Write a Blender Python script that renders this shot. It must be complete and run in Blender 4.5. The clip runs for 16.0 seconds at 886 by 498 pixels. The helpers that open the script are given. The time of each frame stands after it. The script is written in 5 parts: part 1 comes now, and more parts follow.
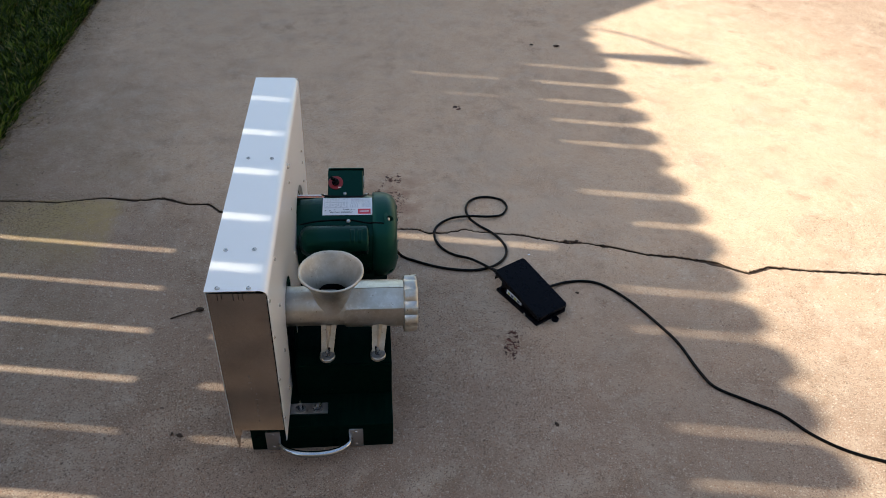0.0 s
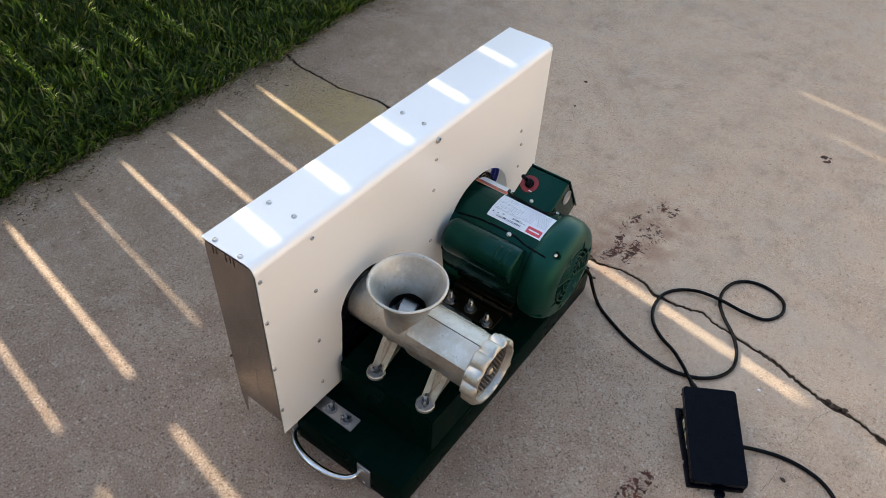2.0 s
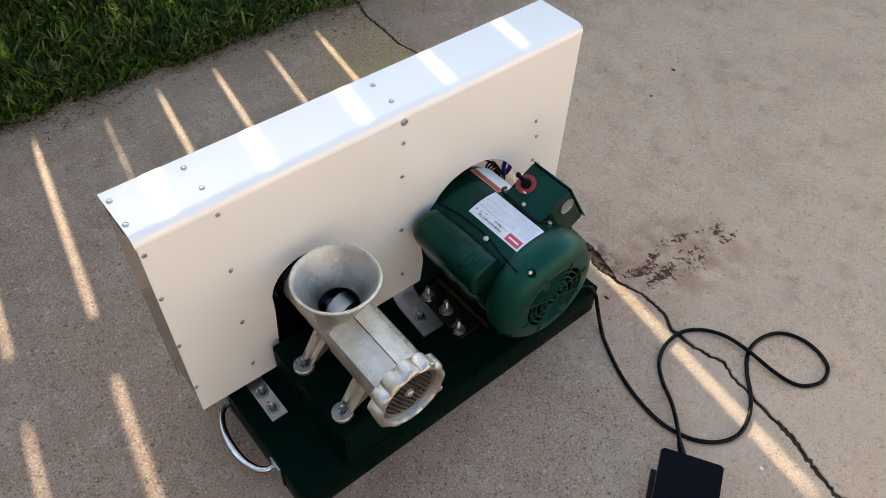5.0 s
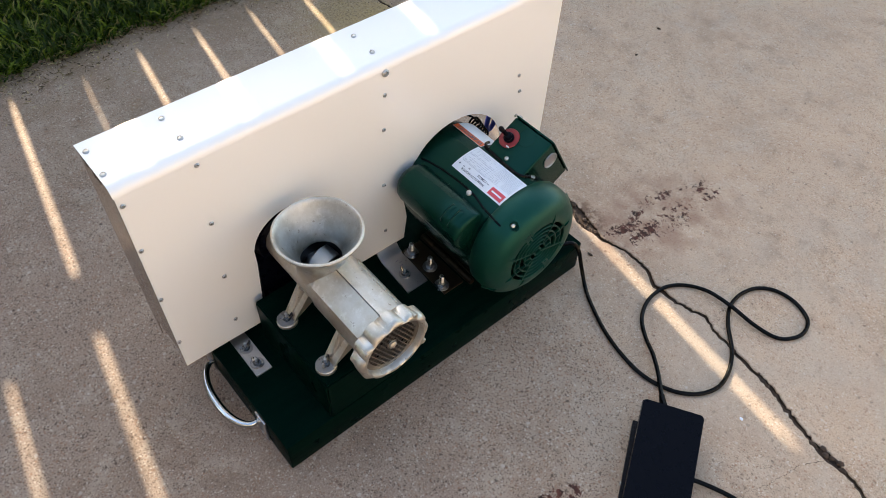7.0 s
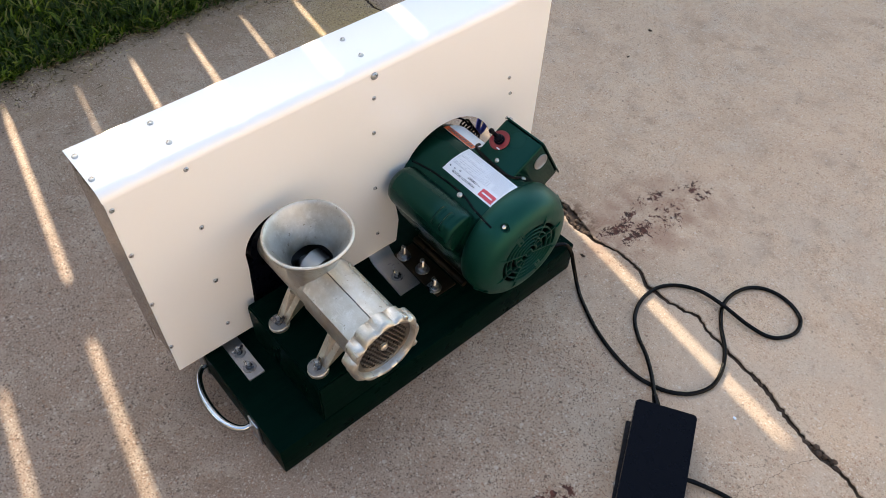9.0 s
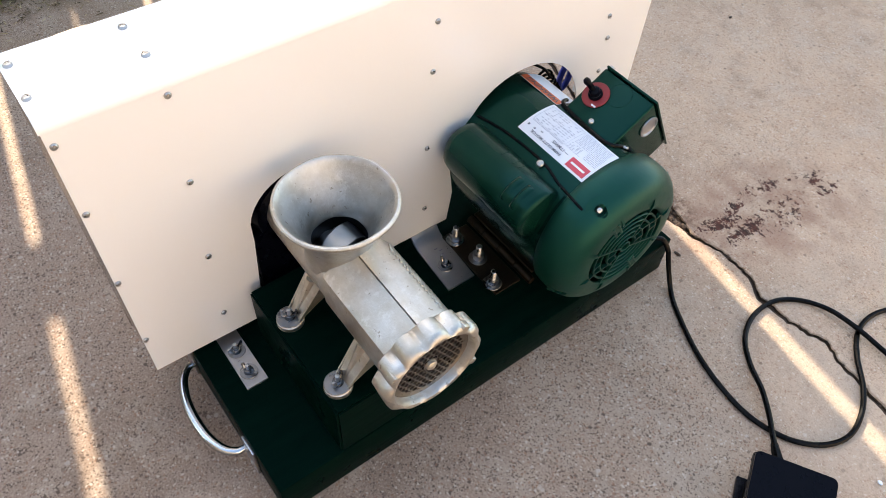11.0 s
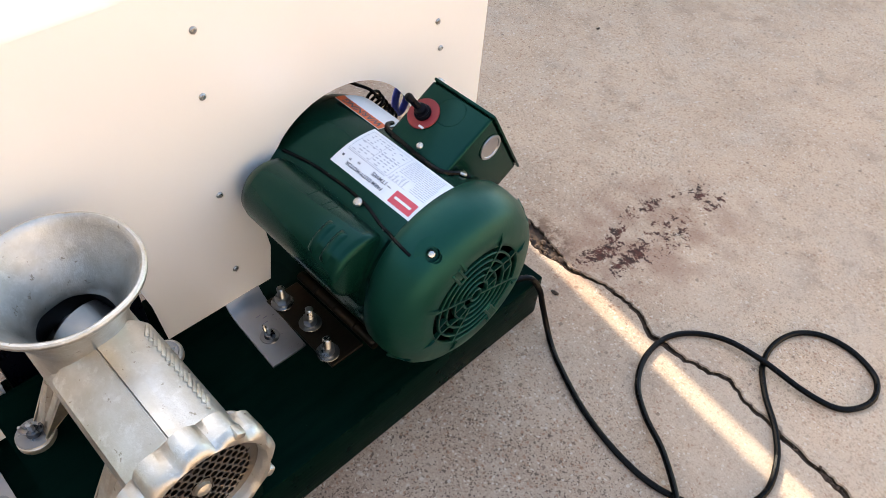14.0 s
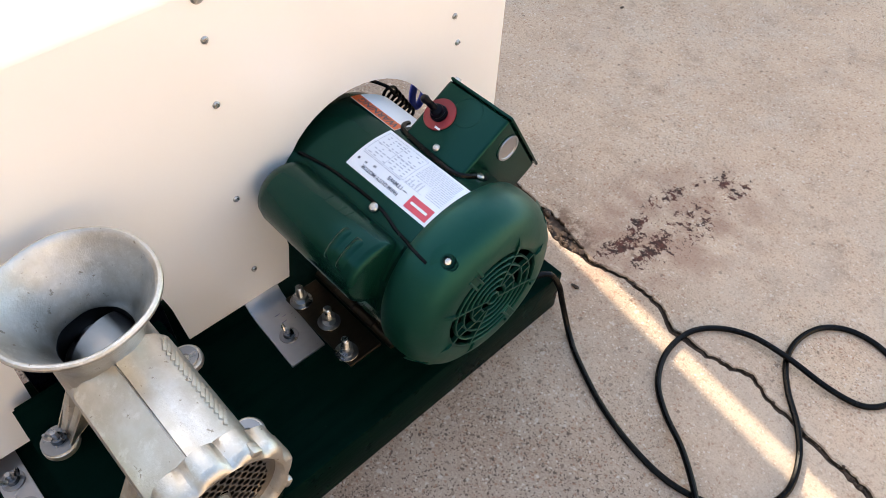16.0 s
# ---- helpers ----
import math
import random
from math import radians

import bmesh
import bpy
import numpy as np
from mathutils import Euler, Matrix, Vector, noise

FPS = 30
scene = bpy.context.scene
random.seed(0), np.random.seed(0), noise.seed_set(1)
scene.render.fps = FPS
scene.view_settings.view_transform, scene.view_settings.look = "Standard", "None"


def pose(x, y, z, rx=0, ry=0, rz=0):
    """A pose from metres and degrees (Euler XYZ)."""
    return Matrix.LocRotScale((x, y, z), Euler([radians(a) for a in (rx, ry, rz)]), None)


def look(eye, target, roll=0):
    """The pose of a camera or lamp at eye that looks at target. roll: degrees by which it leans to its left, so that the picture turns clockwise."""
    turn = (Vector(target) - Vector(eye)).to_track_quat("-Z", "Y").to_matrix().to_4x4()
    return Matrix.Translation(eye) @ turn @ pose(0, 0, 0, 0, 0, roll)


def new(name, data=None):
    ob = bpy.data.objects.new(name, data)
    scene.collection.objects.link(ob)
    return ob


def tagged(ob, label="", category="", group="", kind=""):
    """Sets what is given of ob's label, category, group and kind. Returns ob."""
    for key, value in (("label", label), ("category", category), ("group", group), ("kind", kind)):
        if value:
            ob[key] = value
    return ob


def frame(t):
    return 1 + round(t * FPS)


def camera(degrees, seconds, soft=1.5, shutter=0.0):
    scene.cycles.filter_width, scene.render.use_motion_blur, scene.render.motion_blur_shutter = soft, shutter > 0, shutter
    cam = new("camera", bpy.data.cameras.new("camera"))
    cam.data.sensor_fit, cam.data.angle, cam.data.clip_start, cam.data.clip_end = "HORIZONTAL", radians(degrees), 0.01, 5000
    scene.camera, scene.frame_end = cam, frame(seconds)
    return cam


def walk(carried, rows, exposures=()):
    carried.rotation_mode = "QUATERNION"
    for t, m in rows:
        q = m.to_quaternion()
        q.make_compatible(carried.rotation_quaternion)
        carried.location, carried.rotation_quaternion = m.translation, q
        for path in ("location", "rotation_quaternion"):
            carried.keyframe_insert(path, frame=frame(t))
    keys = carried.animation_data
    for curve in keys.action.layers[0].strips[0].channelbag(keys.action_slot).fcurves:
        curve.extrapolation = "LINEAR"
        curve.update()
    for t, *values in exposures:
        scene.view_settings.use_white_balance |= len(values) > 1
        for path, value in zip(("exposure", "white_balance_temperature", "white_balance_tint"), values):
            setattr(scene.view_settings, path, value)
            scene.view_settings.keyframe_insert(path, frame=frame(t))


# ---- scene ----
cam = camera(61.36, 16.0, soft=0.85)
PATH = [
    (0, (0.1764, -0.9584, 1.3512), (0.3192, 0.2061, 0.4166), 3.40),
    (0.5, (0.2450, -0.7598, 1.3009), (0.2181, 0.3927, 0.3413), 5.92),
    (1, (0.3824, -0.6378, 1.2889), (0.1460, 0.4505, 0.2841), 5.33),
    (1.5, (0.6057, -0.5655, 1.2750), (0.1376, 0.4208, 0.2463), 5.42),
    (2, (0.5995, -0.4321, 1.2325), (-0.0044, 0.4587, 0.1877), 3.37),
    (2.5, (0.5533, -0.2946, 1.1954), (-0.1287, 0.4944, 0.1173), 2.82),
    (3, (0.6626, -0.1904, 1.1799), (-0.1042, 0.4585, 0.0659), 3.05),
    (3.5, (0.6895, -0.1247, 1.1730), (-0.0987, 0.4759, 0.0469), -1.06),
    (4, (0.6800, -0.1090, 1.1786), (-0.0661, 0.5360, 0.0484), 2.33),
    (4.5, (0.7026, -0.1068, 1.1908), (-0.0630, 0.5566, 0.0845), 1.07),
    (5, (0.7043, -0.1129, 1.1823), (-0.0489, 0.5464, 0.0651), 2.23),
    (5.2, (0.6959, -0.1158, 1.1705), (-0.0208, 0.5573, 0.0376), 4.47),
    (7.3, (0.7281, -0.1190, 1.1597), (0.0267, 0.5335, 0.0055), 2.74),
    (7.5, (0.7242, -0.1164, 1.1580), (0.0328, 0.5466, 0.0037), 3.05),
    (8, (0.7348, -0.1104, 1.1632), (0.0326, 0.5410, 0.0088), 2.31),
    (8.5, (0.7367, -0.1069, 1.1624), (0.0363, 0.5497, 0.0099), 2.47),
    (9, (0.7381, -0.1126, 1.1611), (0.0286, 0.5445, 0.0145), 2.54),
    (9.5, (0.7301, -0.1165, 1.1591), (0.0124, 0.5367, 0.0153), 2.90),
    (9.7, (0.7105, -0.1143, 1.1612), (-0.0102, 0.5396, 0.0197), 2.78),
    (11.8, (0.5198, 0.0760, 0.7992), (-0.1941, 0.6599, -0.3838), 5.10),
    (12, (0.5203, 0.1044, 0.7972), (-0.2172, 0.7040, -0.3633), 3.17),
    (12.5, (0.5264, 0.1550, 0.7976), (-0.1661, 0.8928, -0.3097), 5.23),
    (13, (0.5305, 0.1582, 0.7943), (-0.1777, 0.8902, -0.3070), 3.88),
    (13.5, (0.5303, 0.1551, 0.7976), (-0.1596, 0.8950, -0.3099), 4.32),
    (14, (0.5366, 0.1557, 0.7973), (-0.1356, 0.9126, -0.3096), 5.32),
    (14.5, (0.5426, 0.1621, 0.7992), (-0.1266, 0.9195, -0.3091), 4.55),
    (15, (0.5387, 0.1639, 0.7959), (-0.1364, 0.9143, -0.3137), 4.38),
    (15.5, (0.5292, 0.1659, 0.8014), (-0.1613, 0.8973, -0.3114), 3.22),
    (16, (0.5180, 0.1830, 0.8182), (-0.1502, 0.8707, -0.3352), 3.15),
]
walk(cam, [(t, look(eye, target, roll)) for t, eye, target, roll in PATH], [(0, 1.31, 7350, 6), (0.5, 1.64, 7600, 5), (1, 1.68, 7750, 4), (1.5, 1.94, 7750, 6), (2, 1.98, 7700, 6), (2.5, 1.64, 7700, 6), (3, 1.82, 7700, 6), (3.5, 1.87, 7750, 6), (4, 1.96, 7800, 6), (5, 2.02, 7850, 6), (7.5, 2.19, 7900, 7), (9.5, 2.22, 7950, 8), (11.8, 2.6, 8150, 10), (16, 2.55, 8150, 10)])

# ---- world, sun ----
SUN_WAY = Vector((1.0, -0.16, -0.685)).normalized()
world = bpy.data.worlds.new("sky")
scene.world = world
world.use_nodes = True
wn = world.node_tree
bg = wn.nodes["Background"]
sky = wn.nodes.new("ShaderNodeTexSky")
sky.sky_type, sky.sun_disc = "NISHITA", False
sky.sun_elevation, sky.sun_rotation = radians(34.0), radians(279.0)
wn.links.new(sky.outputs[0], bg.inputs[0])
bg.inputs[1].default_value = 0.13
sun = new("sun", bpy.data.lights.new("sun", "SUN"))
sun.data.energy, sun.data.angle, sun.data.color = 4.6, radians(0.53), (1.0, 0.975, 0.935)
sun.matrix_world = look((0, 0, 6), Vector((0, 0, 6)) + SUN_WAY)

# ---- materials ----


def mat(name, color, rough=0.5, metal=0.0, spec=0.5):
    m = bpy.data.materials.new(name)
    m.use_nodes = True
    b = m.node_tree.nodes["Principled BSDF"]
    b.inputs["Base Color"].default_value = (*color, 1)
    b.inputs["Roughness"].default_value = rough
    b.inputs["Metallic"].default_value = metal
    b.inputs["Specular IOR Level"].default_value = spec
    return m


class Nodes:
    """Short hand for wiring a material."""

    def __init__(self, m):
        self.t = m.node_tree
        self.b = self.t.nodes["Principled BSDF"]
        self.co = self.t.nodes.new("ShaderNodeTexCoord").outputs["Object"]

    def link(self, a, b):
        self.t.links.new(a, b)

    def noise(self, scale, detail=3.0, rough=0.55, vec=None):
        n = self.t.nodes.new("ShaderNodeTexNoise")
        n.inputs["Scale"].default_value, n.inputs["Detail"].default_value, n.inputs["Roughness"].default_value = scale, detail, rough
        self.link(vec or self.co, n.inputs["Vector"])
        return n.outputs["Fac"]

    def voronoi(self, scale, out="Distance", vec=None, rnd=1.0):
        n = self.t.nodes.new("ShaderNodeTexVoronoi")
        n.inputs["Scale"].default_value, n.inputs["Randomness"].default_value = scale, rnd
        self.link(vec or self.co, n.inputs["Vector"])
        return n.outputs[out]

    def ramp(self, fac, stops):
        n = self.t.nodes.new("ShaderNodeValToRGB")
        e = n.color_ramp.elements
        while len(e) < len(stops):
            e.new(0.5)
        for el, (p, c) in zip(e, stops):
            el.position = p
            el.color = (c, c, c, 1) if isinstance(c, (int, float)) else (*c, 1)
        self.link(fac, n.inputs[0])
        return n.outputs[0]

    def mix(self, fac, a, b, how="MIX"):
        n = self.t.nodes.new("ShaderNodeMix")
        n.data_type, n.blend_type = "RGBA", how
        for v, i in ((fac, 0), (a, 6), (b, 7)):
            if isinstance(v, (int, float)):
                n.inputs[i].default_value = (v, v, v, 1) if i else v
            elif isinstance(v, tuple):
                n.inputs[i].default_value = (*v, 1)
            else:
                self.link(v, n.inputs[i])
        return n.outputs[2]

    def math(self, how, a, b=0.0, c=0.0):
        n = self.t.nodes.new("ShaderNodeMath")
        n.operation = how
        for i, v in enumerate((a, b, c)):
            if isinstance(v, (int, float)):
                n.inputs[i].default_value = v
            else:
                self.link(v, n.inputs[i])
        return n.outputs[0]

    def xyz(self):
        n = self.t.nodes.new("ShaderNodeSeparateXYZ")
        self.link(self.co, n.inputs[0])
        return n.outputs

    def blot(self, x, y, rx, ry, turn):
        """1 inside a soft ellipse on the ground, 0 outside."""
        n = self.t.nodes.new("ShaderNodeMapping")
        n.vector_type = "TEXTURE"
        n.inputs["Location"].default_value = (x, y, 0)
        n.inputs["Rotation"].default_value = (0, 0, radians(turn))
        n.inputs["Scale"].default_value = (rx, ry, 1)
        self.link(self.co, n.inputs["Vector"])
        g = self.t.nodes.new("ShaderNodeTexGradient")
        g.gradient_type = "SPHERICAL"
        self.link(n.outputs[0], g.inputs[0])
        return g.outputs["Fac"]

    def step(self, v, lo, hi):
        """0 below lo, 1 above hi."""
        n = self.t.nodes.new("ShaderNodeMapRange")
        n.inputs["From Min"].default_value, n.inputs["From Max"].default_value = lo, hi
        self.link(v, n.inputs["Value"])
        return n.outputs[0]

    def bump(self, height, strength, distance):
        n = self.t.nodes.new("ShaderNodeBump")
        n.inputs["Strength"].default_value, n.inputs["Distance"].default_value = strength, distance
        self.link(height, n.inputs["Height"])
        old = self.b.inputs["Normal"].links
        if old:
            self.link(old[0].from_socket, n.inputs["Normal"])
        self.link(n.outputs[0], self.b.inputs["Normal"])

    def color(self, c):
        self.link(c, self.b.inputs["Base Color"])

    def rough(self, r):
        self.link(r, self.b.inputs["Roughness"])


def m_concrete():
    m = mat("washed_concrete", (0.33, 0.26, 0.2), 0.85, 0, 0.3)
    n = Nodes(m)
    broad = n.noise(1.7, 4, 0.6)
    mid = n.noise(9, 5, 0.65)
    c = n.mix(n.ramp(broad, [(0.3, 0.0), (0.7, 1.0)]), (0.4, 0.272, 0.203), (0.46, 0.345, 0.263))
    # broad soft areas, mostly on the far side, paler and less speckled
    pale_area = n.ramp(n.math("ADD", n.math("MAXIMUM", n.math("MULTIPLY", n.blot(0.0, 1.5, 1.0, 0.9, 0), 0.85), n.math("MAXIMUM", n.blot(1.0, 1.75, 1.7, 1.75, 0), n.blot(-0.2, 3.2, 1.5, 2.2, 0))), n.math("MULTIPLY", n.noise(3.5, 5, 0.65), 0.36)), [(0.2, 0.0), (0.6, 1.0)])
    c = n.mix(n.math("MULTIPLY", pale_area, 0.85), c, (0.735, 0.53, 0.37))
    rest = n.math("SUBTRACT", 1.0, n.math("MULTIPLY", pale_area, 0.55))
    c = n.mix(n.math("MULTIPLY", rest, n.ramp(mid, [(0.35, 0.0), (0.72, 0.6)])), c, (0.4, 0.28, 0.205))
    c = n.mix(n.math("MULTIPLY", rest, n.ramp(n.noise(4.2, 6, 0.72), [(0.49, 0.0), (0.66, 0.7)])), c, (0.29, 0.195, 0.137))
    c = n.mix(n.ramp(n.noise(5.1, 6, 0.7), [(0.56, 0.0), (0.72, 0.7)]), c, (0.66, 0.53, 0.41))
    pale = n.math("MULTIPLY", n.ramp(n.noise(11, 6, 0.75), [(0.47, 0.0), (0.66, 0.8)]), n.ramp(n.noise(2.2, 3, 0.6), [(0.35, 0.2), (0.65, 1.0)]))
    c = n.mix(pale, c, (0.6, 0.49, 0.39))
    stain = n.math("MULTIPLY", n.ramp(n.noise(13, 6, 0.75), [(0.51, 0.0), (0.7, 0.7)]), n.ramp(n.noise(2.9, 3, 0.6), [(0.4, 0.1), (0.65, 1.0)]))
    c = n.mix(stain, c, (0.24, 0.155, 0.11))
    # sand and aggregate of several sizes, bent out of round by a fine noise
    warp = n.t.nodes.new("ShaderNodeMix")
    warp.data_type, warp.blend_type = "RGBA", "LINEAR_LIGHT"
    warp.inputs[0].default_value = 0.003
    n.link(n.co, warp.inputs[6])
    wn_ = n.t.nodes.new("ShaderNodeTexNoise")
    wn_.inputs["Scale"].default_value = 260
    n.link(n.co, wn_.inputs["Vector"])
    n.link(wn_.outputs["Color"], warp.inputs[7])
    wv = warp.outputs[2]
    salt = n.noise(330, 4, 0.8)
    c = n.mix(n.ramp(salt, [(0.52, 0.0), (0.64, 0.6)]), c, (0.78, 0.62, 0.47))
    c = n.mix(n.ramp(salt, [(0.34, 0.6), (0.45, 0.0)]), c, (0.15, 0.085, 0.06))
    worn = n.ramp(n.noise(2.6, 4, 0.65), [(0.38, 0.2), (0.6, 0.8)])
    worn = n.math("MULTIPLY", worn, n.math("SUBTRACT", 1.0, n.math("MULTIPLY", pale_area, 0.35)))
    worn = n.math("MAXIMUM", worn, n.ramp(n.math("MAXIMUM", n.blot(0.4, 0.3, 0.36, 0.55, 20), n.blot(-0.35, -0.1, 0.75, 0.6, 0)), [(0.05, 0.0), (0.5, 0.95)]))
    worn = n.math("MAXIMUM", worn, n.ramp(n.blot(1.63, 0.77, 0.22, 0.16, 0), [(0.0, 0.0), (0.5, 1.0)]))

    def stones(scale, share, size):
        sep = n.t.nodes.new("ShaderNodeSeparateColor")
        n.link(n.voronoi(scale, "Color", wv), sep.inputs[0])
        return n.math("MULTIPLY", n.ramp(sep.outputs[1], [(1 - share, 0.0), (1.03 - share, 1.0)]), n.ramp(n.voronoi(scale, "Distance", wv), [(size, 1.0), (size + 0.06, 0.0)]))
    dark = n.math("MAXIMUM", stones(410, 0.26, 0.42), n.math("MAXIMUM", stones(270, 0.14, 0.38), stones(145, 0.055, 0.34)))
    c = n.mix(n.math("MULTIPLY", n.math("MULTIPLY", dark, worn), 0.82), c, (0.055, 0.032, 0.022))
    c = n.mix(n.math("MULTIPLY", stones(240, 0.18, 0.36), 0.75), c, (0.76, 0.64, 0.52))
    c = n.mix(n.math("MULTIPLY", stones(230, 0.2, 0.38), 0.65), c, (0.36, 0.18, 0.11))
    c = n.mix(n.math("MULTIPLY", n.math("MAXIMUM", stones(120, 0.05, 0.3), stones(70, 0.025, 0.2)), 0.6), c, (0.12, 0.075, 0.055))
    c = n.mix(n.math("MULTIPLY", stones(105, 0.05, 0.3), 0.6), c, (0.72, 0.62, 0.52))
    c = n.mix(n.math("MULTIPLY", n.ramp(n.blot(0.35, -0.15, 1.3, 0.95, 0), [(0.0, 0.0), (0.5, 0.28)]), n.ramp(n.noise(7, 5, 0.7), [(0.3, 0.6), (0.62, 1.0)])), c, (0.17, 0.115, 0.085))
    # spatter beyond the motor, an oily drip by the pedal, a sandy patch by the lawn
    grain = n.noise(85, 6, 0.78)
    flake = n.noise(260, 3, 0.7)
    spat = None
    for x, y, rx, ry, turn, lo in ((0.212, 0.868, 0.012, 0.034, -14, 0.4), (0.203, 0.915, 0.009, 0.03, 14, 0.415), (0.245, 0.9, 0.011, 0.042, 4, 0.4), (0.196, 0.985, 0.016, 0.055, -10, 0.5), (0.2, 1.015, 0.012, 0.02, 0, 0.43),
                                   (0.248, 0.985, 0.026, 0.06, -8, 0.5), (0.272, 0.98, 0.02, 0.05, 10, 0.49), (0.21, 1.067, 0.012, 0.026, 0, 0.5), (0.24, 1.095, 0.02, 0.022, 0, 0.46), (0.268, 1.09, 0.013, 0.03, 0, 0.46),
                                   (0.27, 0.92, 0.02, 0.035, 0, 0.53), (0.235, 0.97, 0.075, 0.17, -12, 0.6)):
        one = n.step(n.math("SUBTRACT", n.math("ADD", grain, n.math("MULTIPLY", flake, 0.22)), n.math("SUBTRACT", lo + 0.29, n.math("MULTIPLY", n.step(n.blot(x, y, rx * 1.5, ry * 1.5, turn), 0.0, 0.6), 0.14))), 0.0, 0.02)
        one = n.math("MULTIPLY", one, n.step(n.blot(x, y, rx * 1.6, ry * 1.6, turn), 0.02, 0.12))
        spat = n.math("MAXIMUM", spat, one) if spat else one
    drip = n.math("MULTIPLY", n.ramp(n.blot(0.524, 0.335, 0.024, 0.066, -12), [(0.05, 0.0), (0.4, 1.0)]), n.ramp(n.noise(75, 5, 0.65), [(0.5, 0.0), (0.54, 1.0)]))
    far = n.math("MULTIPLY", n.ramp(n.blot(0.51, 1.585, 0.022, 0.024, 0), [(0.1, 0.0), (0.4, 1.0)]), n.ramp(n.noise(60, 3), [(0.47, 0.0), (0.52, 1.0)]))
    wet = n.ramp(n.math("MAXIMUM", spat, n.math("MAXIMUM", drip, far)), [(0.3, 0.0), (0.42, 1.0)])
    x_, y_, _ = n.xyz()
    wob = n.math("MULTIPLY", n.noise(22, 4, 0.6), 0.05)
    xs, ys = n.math("ADD", x_, wob), n.math("ADD", y_, wob)
    # dust caught on the near slab where it meets the crack, with a straight far end
    patch = n.math("MULTIPLY", n.math("SUBTRACT", 1.0, n.step(xs, -0.57, -0.53)), n.step(xs, -1.0, -0.72))
    patch = n.math("MULTIPLY", patch, n.math("MULTIPLY", n.step(ys, 0.66, 0.9), n.math("SUBTRACT", 1.0, n.step(y_, 0.985, 1.0))))
    sand = n.math("MULTIPLY", patch, n.ramp(n.noise(30, 5, 0.7), [(0.3, 0.35), (0.62, 1.0)]))
    dirt = n.math("MULTIPLY", n.ramp(n.blot(-0.95, 0.8, 0.6, 1.3, 0), [(0.0, 0.0), (0.6, 1.0)]), n.ramp(n.noise(7, 6, 0.7), [(0.36, 0.1), (0.62, 1.0)]))
    c = n.mix(n.math("MULTIPLY", dirt, 0.45), c, (0.24, 0.165, 0.09))
    c = n.mix(n.math("MULTIPLY", sand, 0.65), c, (0.56, 0.41, 0.17))
    # damp soil washed out of the lawn along the slab's edge
    verge = n.math("MULTIPLY", n.math("SUBTRACT", 1.0, n.step(n.math("ADD", x_, n.math("MULTIPLY", n.noise(14, 5, 0.7), 0.2)), -0.94, -0.76)), n.ramp(n.noise(60, 4, 0.7), [(0.34, 0.3), (0.58, 1.0)]))
    c = n.mix(n.math("MULTIPLY", verge, 0.45), c, (0.13, 0.088, 0.05))
    crumb = n.math("MULTIPLY", n.ramp(n.blot(-0.86, 0.93, 0.26, 0.17, -12), [(0.0, 0.0), (0.5, 1.0)]), n.ramp(n.noise(170, 5, 0.75), [(0.5, 0.0), (0.62, 1.0)]))
    c = n.mix(n.math("MULTIPLY", crumb, 0.6), c, (0.06, 0.042, 0.024))
    grey = n.math("MULTIPLY", n.ramp(n.blot(0.6, 0.95, 0.5, 0.6, 0), [(0.0, 0.0), (0.6, 0.55)]), n.ramp(n.noise(6, 4), [(0.4, 0.0), (0.65, 1.0)]))
    c = n.mix(grey, c, (0.56, 0.45, 0.355))
    rust = n.math("MULTIPLY", n.ramp(n.blot(0.235, 0.95, 0.13, 0.24, -14), [(0.0, 0.0), (0.5, 0.6)]), n.ramp(n.noise(20, 3), [(0.4, 0.0), (0.6, 1.0)]))
    c = n.mix(rust, c, (0.36, 0.2, 0.14))
    broken = n.math("MULTIPLY", n.ramp(n.blot(0.14, 0.84, 0.07, 0.03, -10), [(0.0, 0.0), (0.5, 0.75)]), n.ramp(n.noise(48, 4, 0.7), [(0.42, 0.0), (0.56, 1.0)]))
    c = n.mix(broken, c, (0.17, 0.09, 0.055))
    c = n.mix(n.math("MULTIPLY", wet, 0.97), c, n.mix(n.ramp(n.noise(55, 4, 0.7), [(0.42, 0.0), (0.62, 1.0)]), (0.03, 0.011, 0.008), (0.13, 0.036, 0.022)))
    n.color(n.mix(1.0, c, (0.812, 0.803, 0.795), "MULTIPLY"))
    n.rough(n.mix(wet, 0.88, 0.8))
    n.bump(n.math("SUBTRACT", n.noise(260, 3, 0.7), n.math("MULTIPLY", dark, 0.6)), 0.5, 0.0012)
    n.bump(n.noise(22, 4, 0.6), 0.35, 0.004)
    return m


def m_white():
    m = mat("white_painted_sheet", (0.83, 0.82, 0.8), 0.3, 0, 0.5)
    n = Nodes(m)
    c = n.mix(n.ramp(n.noise(5, 4, 0.6), [(0.2, 0.0), (0.85, 1.0)]), (0.83, 0.82, 0.8), (0.81, 0.8, 0.78))
    n.color(c)
    n.rough(n.ramp(n.noise(11, 4), [(0.3, 0.28), (0.7, 0.34)]))
    n.bump(n.noise(7, 2), 0.05, 0.004)
    n.b.inputs["Coat Weight"].default_value = 1.0
    n.b.inputs["Coat Roughness"].default_value = 0.36
    n.b.inputs["Coat IOR"].default_value = 1.95
    return m


